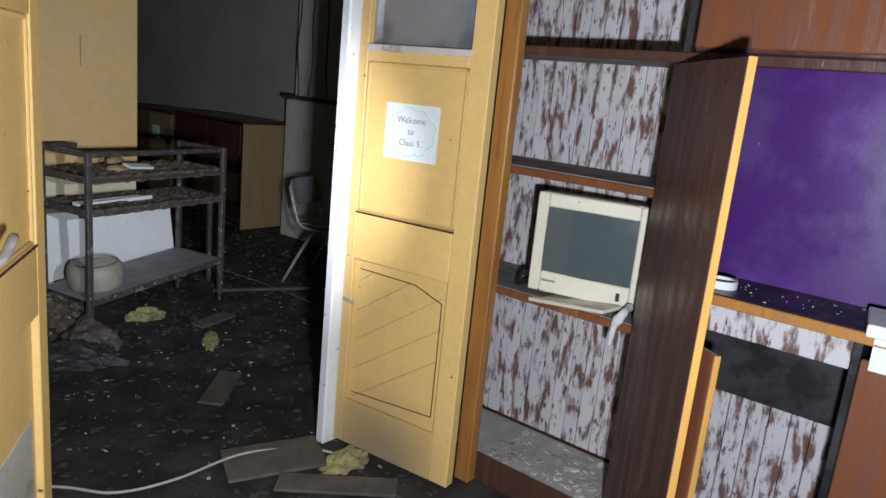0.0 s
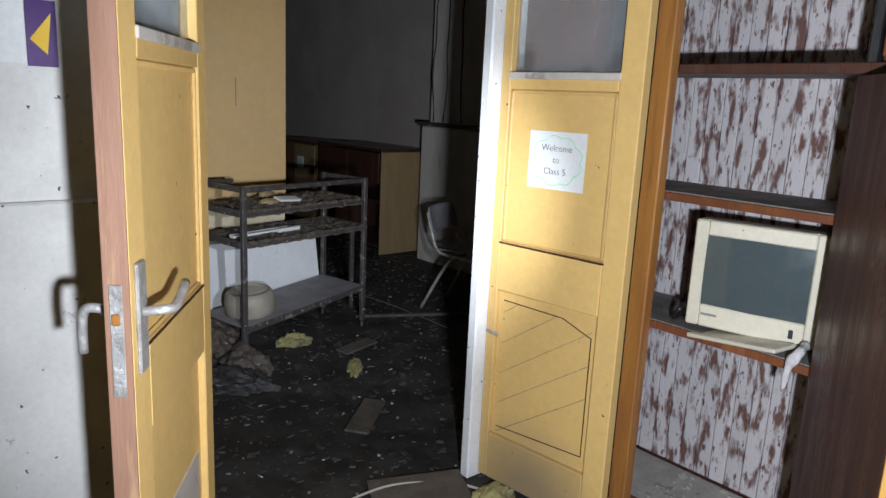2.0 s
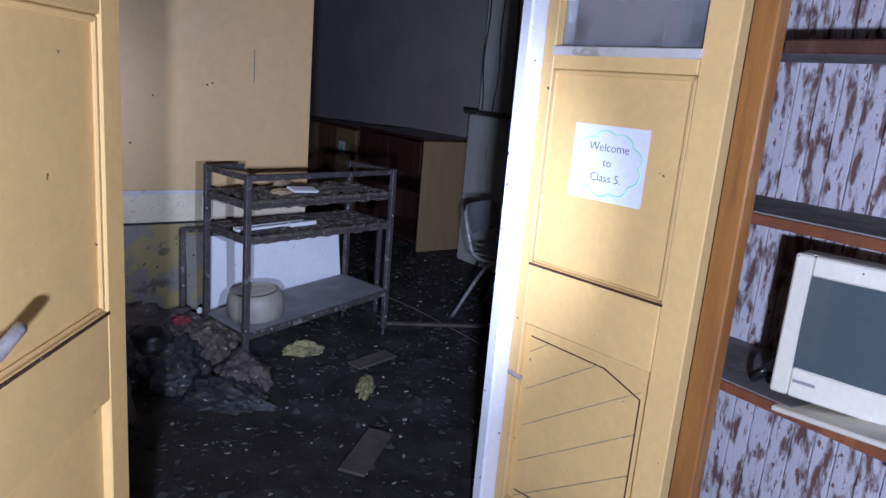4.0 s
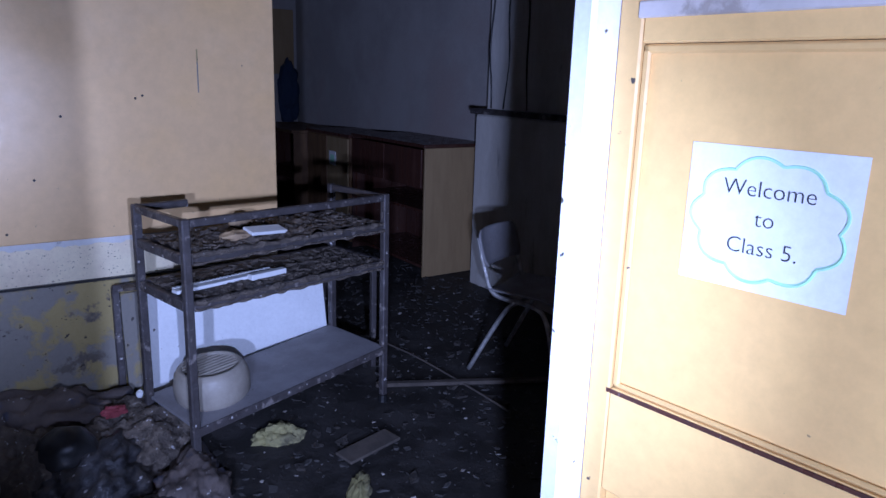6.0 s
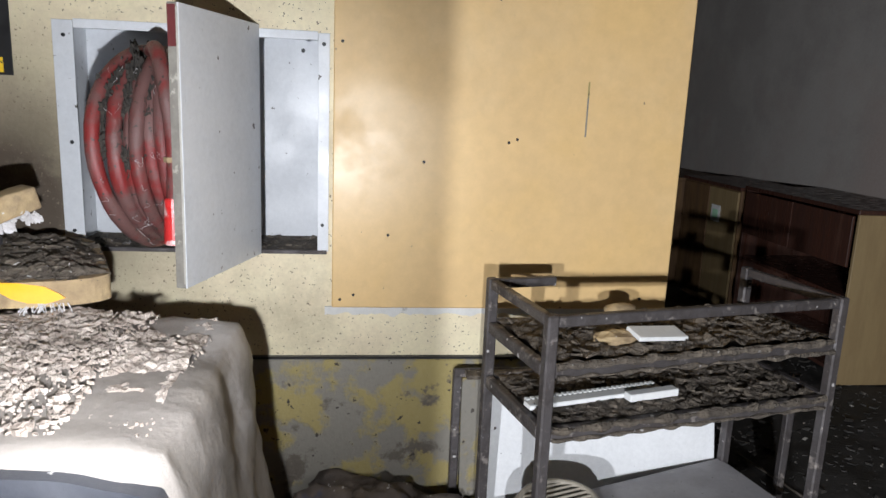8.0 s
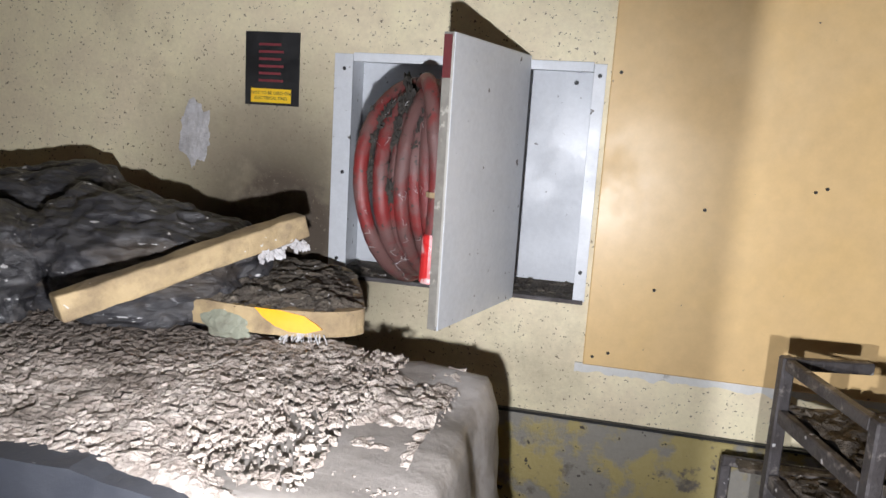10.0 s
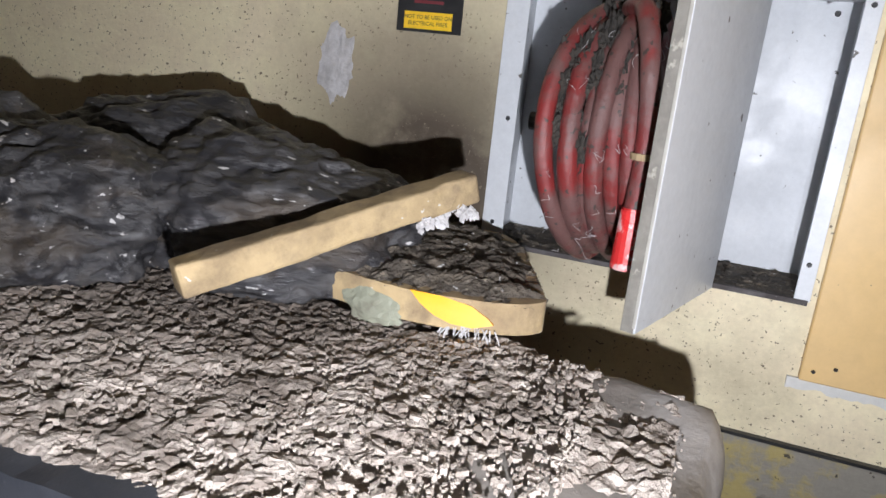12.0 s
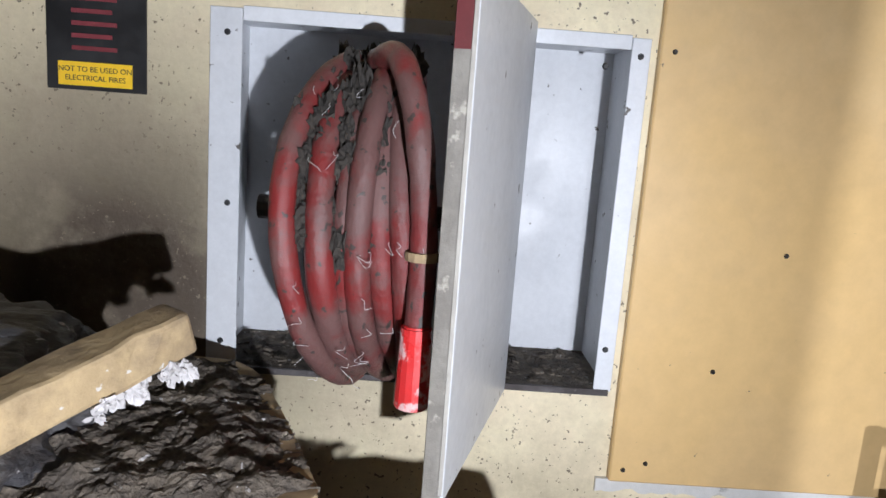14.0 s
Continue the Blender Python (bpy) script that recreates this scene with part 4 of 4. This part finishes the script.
def make_hose():
    ob = thing("hose_reel", pose(-2.45, 6.06, 1.2, 0, 0, 0), "dirty red fire hose coiled on its reel", "fire hose")
    rng = random.Random(11)
    # each turn: where it lies at top and bottom, how far its front leans out, its radius
    specs = [(0.005, 0.078, 0.252), (0.028, 0.06, 0.24), (0.042, 0.036, 0.232), (0.058, 0.026, 0.25), (0.078, 0.016, 0.235), (0.09, 0.004, 0.25), (-0.02, 0.02, 0.215), (0.03, 0.01, 0.205)]
    for k, (x, lean, r) in enumerate(specs):
        pts = []
        for i in range(48):
            a = i * math.tau / 48
            rr = r * (1 + 0.025 * math.sin(2 * a + k))
            front = max(0.0, -math.cos(a)) ** 1.3
            pts.append((x - lean * front + 0.007 * math.sin(a * 2 + k * 1.3) - 0.012 * math.sin(a), rr * 0.9 * math.cos(a), rr * math.sin(a) - 0.01))
        part("hose_turn", tube(pts, 0.0185 + 0.0015 * math.sin(k * 2.1), 12, closed=True, wobble=0.12), M_HOSE, ob, smooth=True)
    pts = arc_smooth([(0.03, -0.08, 0.24), (0.068, -0.17, 0.236), (0.1, -0.225, 0.14), (0.116, -0.235, 0.0), (0.115, -0.245, -0.13)], 7)
    part("hose_end", tube(pts, 0.0185, 12, wobble=0.1), M_HOSE, ob, smooth=True)
    bm = bmesh.new()
    bmesh.ops.create_cone(bm, segments=16, radius1=0.025, radius2=0.021, depth=0.115, cap_ends=True, matrix=pose(0.114, -0.247, -0.17))
    bmesh.ops.bevel(bm, geom=[e for e in bm.edges if abs(e.verts[0].co.z - e.verts[1].co.z) < 0.01], offset=0.003, segments=2, affect="EDGES")
    part("nozzle", bm, M_NOZZLE, ob, "bright red nozzle with worn white paint")
    bm = bmesh.new()
    bmesh.ops.create_cone(bm, segments=14, radius1=0.024, radius2=0.024, depth=0.012, cap_ends=True, matrix=pose(0.116, -0.236, -0.02))
    part("tie", bm, M_FOAM, ob, "pale cord tie")
    bm = bmesh.new()
    bmesh.ops.create_cone(bm, segments=28, radius1=0.15, radius2=0.15, depth=0.12, cap_ends=True, matrix=pose(0.0, 0, 0, 0, 90, 0))
    part("drum", bm, M_BLACK, ob, "dark drum")
    part("axle", tube([(-0.16, 0, 0), (0.16, 0, 0)], 0.02, 10), M_STEEL, ob)
    part("bracket", box(0.05, 0.09, -0.02, 0.27, -0.02, 0.02, 0.004), M_STEEL, ob)
    for k in range(90):
        a = rng.uniform(1.5, 3.2)
        lean = 0.05 * max(0.0, -math.cos(a))
        size = rng.uniform(0.006, 0.016)
        part("dirt_tuft", lump(size, size, size * rng.uniform(1.2, 2.6), 0.9, 3, 21 + k, 3), M_GRIME, ob, m=pose(rng.uniform(-0.03, 0.1) - lean, 0.218 * math.cos(a), 0.243 * math.sin(a) - 0.01))
    for k in range(40):
        a, x = rng.uniform(1.7, 4.4), rng.uniform(-0.06, 0.125)
        y0, z0 = 0.252 * math.cos(a), 0.262 * math.sin(a) - 0.01
        pts = [(x + 0.006 * rng.uniform(-1, 1) * j, y0 - 0.001 * j, z0 - 0.007 * j * rng.uniform(0.2, 1.2)) for j in range(4)]
        part("fibre", tube(arc_smooth(pts, 3), 0.0004, 4), M_LINT, ob, smooth=True)


make_hose()
flake_thing("niche_litter", flakes(260, (-2.69, -2.0, W + 0.01, W + 0.21), lambda x, y: 0.898, 0.003, 0.014, 31), M_DEBRIS, "dirt on the cabinet base", "litter")

sign = thing("hose_sign", pose(-2.9035, W - 0.003, 1.45), "black fire hose instruction sign with yellow warning", "sign")
part("plate", box(-0.083, 0.083, -0.003, 0.002, -0.083, 0.12, 0.001), M_BLACK, sign)
part("yellow_band", box(-0.063, 0.06, -0.005, -0.0032, -0.076, -0.037, 0), M_SIGNY, sign)
words("lettering", "NOT TO BE USED ON\nELECTRICAL FIRES", 0.0125, M_INK, sign, pose(-0.001, -0.0058, -0.0565, 90, 0, 0), 1.15)
for k in range(6):
    part("text_bar", box(-0.04, 0.035 - 0.008 * (k % 2), -0.0046, -0.0032, -0.018 + 0.02 * k, -0.011 + 0.02 * k), M_RED, sign)
solid("paint_scar", lump(0.045, 0.004, 0.085, 0.5, 2.2, 33, 4), M_LINT, "torn scar of peeled paint on the wall", "paint scar", m=pose(-3.15, W - 0.002, 1.27))


# ---- covered seat with ash, bags and scraps ----
SX, SY, SZ = -4.4, 4.985, 0.855


def seat_height(x, y):
    return SZ - 0.006 + 0.012 * noise.fractal(Vector((x * 9, y * 9, 2)), 0.8, 2.1, 4)


def make_covered_seat():
    ob = thing("covered_sofa", pose(0, 0, 0), "dark sofa wrapped in dusty plastic sheet, covered in ash", "sofa")
    skin = soft_box(2.26, 0.62, SZ - 0.1, 0.035, 0.018, 6, 3, 30)
    for v in skin.verts:
        if v.co.x > 1.6:
            v.co.x += (SZ - 0.1 - v.co.z) * 0.16 * min(1, (v.co.x - 1.6) / 0.5)
    part("cover", skin, M_PLASTIC, ob, "dusty plastic sheet", smooth=True, m=pose(SX, SY, 0.1))
    bm = bmesh.new()
    top = [Vector((x, 0, z)) for x, z in ((SX + 0.03, SZ + 0.006), (-3.3, SZ + 0.006), (-2.9, SZ + 0.008), (-2.6, SZ + 0.012), (-2.45, SZ - 0.008), (-2.3, SZ - 0.034), (-2.18, SZ - 0.056), (-2.145, SZ - 0.09), (-2.125, 0.6), (-2.09, 0.14))]
    line = [(p.x, p.z + 0.008 * noise.noise(p * 14)) for p in arc_smooth(top, 8)] + [(SX + 0.03, 0.14)]
    f_ = bm.faces.new([bm.verts.new((x, SY - 0.026, z)) for x, z in line])
    ext = bmesh.ops.extrude_face_region(bm, geom=[f_])
    bmesh.ops.translate(bm, verts=[v for v in ext["geom"] if isinstance(v, bmesh.types.BMVert)], vec=(0, 0.05, 0))
    bmesh.ops.recalc_face_normals(bm, faces=bm.faces[:])
    part("front_panel", bm, M_NAVY, ob, "dark vinyl front with white flecks")
    part("base", box(SX + 0.05, -2.22, SY + 0.05, SY + 0.56, 0.0, 0.12, 0.004), M_BLACK, ob)
    bm = bmesh.new()
    nx, ny = 300, 88
    g = [[bm.verts.new((SX + 0.05 + 2.16 * i / nx, SY - 0.02 + 0.61 * j / ny, 0)) for i in range(nx + 1)] for j in range(ny + 1)]
    for r in g:
        for v in r:
            n = noise.fractal(Vector((v.co.x * 24, v.co.y * 24, 5)), 0.7, 2.2, 6)
            low = noise.noise(Vector((v.co.x * 3.5, v.co.y * 3.5, 9)))
            thin = max(0.0, min(1.0, (v.co.x + 2.33 + 0.28 * low + 0.06 * n) / 0.14))
            thin += max(0.0, min(1.0, (v.co.x + 2.6 + 0.25 * low) / 0.25)) * max(0.0, min(1.0, 1.3 - (v.co.y - SY) / 0.14))
            v.co.z = SZ + 0.02 + 0.01 * n + 0.012 * low - 0.06 * min(thin, 1.0) - 1.3 * max(0.0, SY + 0.012 - v.co.y)
    for j in range(ny):
        for i in range(nx):
            bm.faces.new((g[j][i], g[j][i + 1], g[j + 1][i + 1], g[j + 1][i]))
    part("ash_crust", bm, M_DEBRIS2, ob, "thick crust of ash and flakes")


make_covered_seat()
rng = random.Random(12)
for k in range(46):
    x, z, r = rng.uniform(-3.4, -2.45), rng.uniform(0.35, 0.83), 0.0015 + 0.006 * rng.random() ** 3
    if z < SZ - 0.02 - 0.25 * max(0, x + 2.75):
        solid("lint_fleck", lump(r, 0.003, r * rng.uniform(0.8, 2), 0.8, 2.5, 200 + k, 2), M_LINT, "white lint fleck stuck on the dark vinyl", "lint", group="lint flecks", m=pose(x, SY - 0.023, z))
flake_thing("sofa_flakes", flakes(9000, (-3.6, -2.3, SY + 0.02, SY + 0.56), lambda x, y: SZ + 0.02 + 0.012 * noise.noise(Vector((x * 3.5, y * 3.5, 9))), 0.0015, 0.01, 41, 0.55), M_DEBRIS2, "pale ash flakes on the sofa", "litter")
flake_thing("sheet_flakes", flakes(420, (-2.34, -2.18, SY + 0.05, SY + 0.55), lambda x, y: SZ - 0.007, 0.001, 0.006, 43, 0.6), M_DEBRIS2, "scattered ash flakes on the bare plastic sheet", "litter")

for k, (x, y, z, rx, ry, rz, a) in enumerate(((-3.02, 5.68, 0.97, 0.3, 0.22, 0.17, 10), (-3.42, 5.5, 0.93, 0.3, 0.26, 0.2, -15), (-3.4, 5.8, 0.97, 0.4, 0.2, 0.2, 0), (-3.85, 5.5, 0.92, 0.4, 0.3, 0.24, 20))):
    solid("plastic_bag", lump(rx, ry, rz, 0.2, 1.6, 50 + k, 6, fold=0.12, crease=0.018), M_BAG, "dusty crumpled black plastic bag heaped on the sofa", "bag", group="bags on the sofa", m=pose(x, y, z, 0, 0, a), smooth=True)

plank = thing("foam_plank", look((-2.9, 5.31, 0.975), (-2.61, 5.69, 1.105)), "tan plank with ragged ends lying across the heap", "plank")
bm = box(-0.028, 0.028, -0.03, 0.022, -0.5, 0.02, 0.006, seg=2)
bmesh.ops.subdivide_edges(bm, edges=[e for e in bm.edges if e.calc_length() > 0.2], cuts=16)
for v in bm.verts:
    v.co += Vector((noise.noise(v.co * 25), noise.noise(v.co * 25 + Vector((5, 0, 0))), noise.noise(v.co * 40))) * 0.004
part("body", bm, M_FOAM, plank)
rng = random.Random(3)
for k in range(16):
    size = rng.uniform(0.004, 0.011)
    part("fluff", lump(size * 1.4, size * 0.7, size, 0.9, 2.5, 70 + k, 3), M_LINT, plank, m=pose(rng.uniform(-0.02, 0.028), -0.032 - rng.uniform(0, 0.016), -0.36 - 0.12 * rng.random() ** 0.8, 0, 0, rng.uniform(0, 180)))

chairback = thing("yellow_panel", pose(-2.63, 5.7, 0.886), "upturned tan seat panel with a yellow worn face", "panel")
bm = bmesh.new()
outline = [(-0.2, -0.135), (-0.02, -0.16), (0.13, -0.132), (0.195, -0.08), (0.18, -0.02), (0.1, 0.17), (0.03, 0.3), (-0.06, 0.34), (-0.25, 0.3), (-0.28, 0.0)]
outline = [(p.x, p.y) for p in arc_smooth([(a, b, 0) for a, b in outline + outline[:1]], 5)[:-1]]
f_ = bm.faces.new([bm.verts.new((a, b, 0)) for a, b in outline])
ext = bmesh.ops.extrude_face_region(bm, geom=[f_])
bmesh.ops.translate(bm, verts=[v for v in ext["geom"] if isinstance(v, bmesh.types.BMVert)], vec=(0, 0, 0.055))
bmesh.ops.recalc_face_normals(bm, faces=bm.faces[:])
part("body", bm, M_FOAM, chairback)


def inside(x, y, line):
    hit = False
    for (ax, ay), (bx, by) in zip(line, line[1:] + line[:1]):
        if (ay > y) != (by > y) and x < (bx - ax) * (y - ay) / (by - ay) + ax:
            hit = not hit
    return hit


def make_panel_dirt():
    """A crust of dirt over the panel, thick in the middle and thin at its rim."""
    bm = bmesh.new()
    step, made = 0.005, {}

    def vert(i, j):
        if (i, j) not in made:
            x, y = i * step, j * step
            rim = min(math.hypot(x - a, y - b) for a, b in outline)
            z = 0.05 + 0.022 * min(1.0, rim / 0.07) + 0.011 * noise.fractal(Vector((x * 26, y * 26, 4)), 0.7, 2.2, 5)
            made[(i, j)] = bm.verts.new((x, y, z))
        return made[(i, j)]
    for i in range(-60, 42):
        for j in range(-36, 72):
            if inside((i + 0.5) * step, (j + 0.5) * step, outline):
                bm.faces.new((vert(i, j), vert(i + 1, j), vert(i + 1, j + 1), vert(i, j + 1)))
    part("dirt", bm, M_DEBRIS, chairback, "crust of dark dirt")


make_panel_dirt()
bm = bmesh.new()
f_ = bm.faces.new([bm.verts.new((x, 0, z)) for x, z in ((-0.075, 0.024), (-0.02, 0.021), (0.03, 0.012), (0.058, -0.004), (0.07, -0.014), (0.035, -0.024), (0.0, -0.022), (-0.03, -0.012), (-0.055, 0.004))])
ext = bmesh.ops.extrude_face_region(bm, geom=[f_])
bmesh.ops.translate(bm, verts=[v for v in ext["geom"] if isinstance(v, bmesh.types.BMVert)], vec=(0, 0.012, 0))
bmesh.ops.recalc_face_normals(bm, faces=bm.faces[:])
part("worn_face", bm, M_YELLOW, chairback, "bright yellow exposed laminate", m=pose(0.065, -0.156, 0.034, -12, 0, 11))
part("pale_plate", lump(0.062, 0.012, 0.038, 0.3, 1.8, 83, 4), M_SAGE, chairback, "pale greenish plate", m=pose(-0.08, -0.152, 0.012, -14, 8, -7))
rng = random.Random(7)
for k in range(26):
    x, d = rng.uniform(0.0, 0.09), rng.uniform(0.02, 0.08)
    part("fluff", tube(arc_smooth([(x + 0.05, -0.145, 0.01), (x + 0.05 + rng.uniform(-0.02, 0.02), -0.16, -d * 0.5), (x + 0.05 + rng.uniform(-0.03, 0.03), -0.15, -d)], 4), 0.0011, 5, wobble=0.9), M_LINT, chairback)


# ---- heaps and scraps on the floor ----
HEAPS = ((-1.85, 5.95, 0.32, 0.18, 0.2), (-1.6, 5.78, 0.2, 0.2, 0.17), (-1.75, 5.6, 0.24, 0.16, 0.14), (-1.5, 5.42, 0.2, 0.12, 0.1), (-1.95, 5.7, 0.2, 0.2, 0.2), (-1.62, 5.28, 0.18, 0.12, 0.07))
for k, (x, y, rx, ry, rz) in enumerate(HEAPS):
    solid("soiled_rag", lump(rx, ry, rz, 0.3, 1.8, 90 + k, 5, flat=-0.01, fold=0.18, crease=0.07), (M_RAG, M_DEBRIS, M_BAG)[k % 3], "heap of soiled rags and plastic by the wall", "rags", group="heaps by the wall", m=pose(x, y, 0, 0, 0, 25 * k), smooth=True)
solid("dark_ball", lump(0.1, 0.09, 0.11, 0.1, 1.5, 101, 4, flat=-0.1), M_BLACK, "rounded black bag on the floor heap", "bag", m=pose(-1.83, 5.62, 0.12), smooth=True)
solid("white_bit", lump(0.013, 0.01, 0.015, 0.3, 2, 103, 2), M_PAPER, "small white plastic bit", "scrap", m=pose(-1.56, 5.85, 0.19))
solid("red_scrap", lump(0.04, 0.02, 0.02, 0.5, 2.5, 105, 3), M_RED, "scrap of red cloth on the heap", "cloth", m=pose(-1.66, 5.78, 0.175))
for k, (x, y, sx, sy, sz, a) in enumerate(((-1.13, 5.6, 0.15, 0.1, 0.06, -15), (-1.05, 5.12, 0.2, 0.06, 0.03, 55), (-1.52, 6.0, 0.1, 0.06, 0.14, 10))):
    solid("foam_block", lump(sx * 0.62, sy * 0.62, sz, 0.3, 2.5, 110 + k, 4, flat=0.0), M_MOSS, "torn yellowed foam block on the floor", "foam", group="foam blocks", m=pose(x, y, 0.0, 0, 0, a))
for k, (x, y, sx, sy, a) in enumerate(((-0.88, 5.36, 0.24, 0.09, 12), (-1.32, 4.62, 0.3, 0.1, 40), (-1.5, 4.02, 0.34, 0.2, -25), (-1.45, 3.75, 0.4, 0.1, -50))):
    solid("card_scrap", box(-sx / 2, sx / 2, -sy / 2, sy / 2, 0, 0.012, 0.003), M_CARD, "dirty flat board scrap on the floor", "board scrap", group="board scraps", m=pose(x, y, 0.008, 2, -2, a))
solid("insulation_tuft", lump(0.09, 0.06, 0.045, 0.4, 2.5, 121, 4, flat=0.0), M_MOSS, "yellow tuft of insulation at the door foot", "insulation", m=pose(-1.32, 3.85, 0.0))
solid("floor_cable", tube(arc_smooth([(-2.35, 4.55, 0.012), (-2.1, 4.31, 0.012), (-1.99, 4.17, 0.012), (-1.82, 4.115, 0.014), (-1.56, 4.1, 0.02), (-1.35, 3.965, 0.014), (-1.3, 3.8, 0.012)], 8), 0.005, 7), M_CABLE, "thin pale cable lying across the threshold", "cable", smooth=True)
solid("floor_cable", tube(arc_smooth([(-0.25, 5.3, 0.012), (-0.25, 5.62, 0.012), (-0.27, 6.06, 0.012), (-0.36, 6.5, 0.012)], 8), 0.005, 7), M_CARD, "thin dirty cable across the room floor", "cable", smooth=True)
solid("floor_batten", box(0, 0.8, 0, 0.035, 0, 0.018, 0.004), M_CARD, "thin wooden batten on the floor", "batten", m=pose(-0.6, 5.8, 0.004, 0, 0, -27))
flake_thing("floor_litter", flakes(6500, (-2.6, 1.0, 3.4, 8.5), lambda x, y: ground_height(x, y) + 0.001, 0.002, 0.022, 131, 0.25), M_CHIPD, "small dark flakes and grit over the floor", "litter")
flake_thing("floor_flakes", flakes(500, (-2.4, 0.6, 3.5, 7.0), lambda x, y: ground_height(x, y) + 0.002, 0.002, 0.014, 133, 0.25), M_CHIP, "scattered pale paint flakes on the floor", "litter")
flake_thing("floor_chunks", flakes(1100, (-2.5, 0.9, 3.6, 8.0), lambda x, y: ground_height(x, y) + 0.001, 0.006, 0.034, 137, 0.35), M_GRIME, "dark broken chunks and scraps over the floor", "litter")
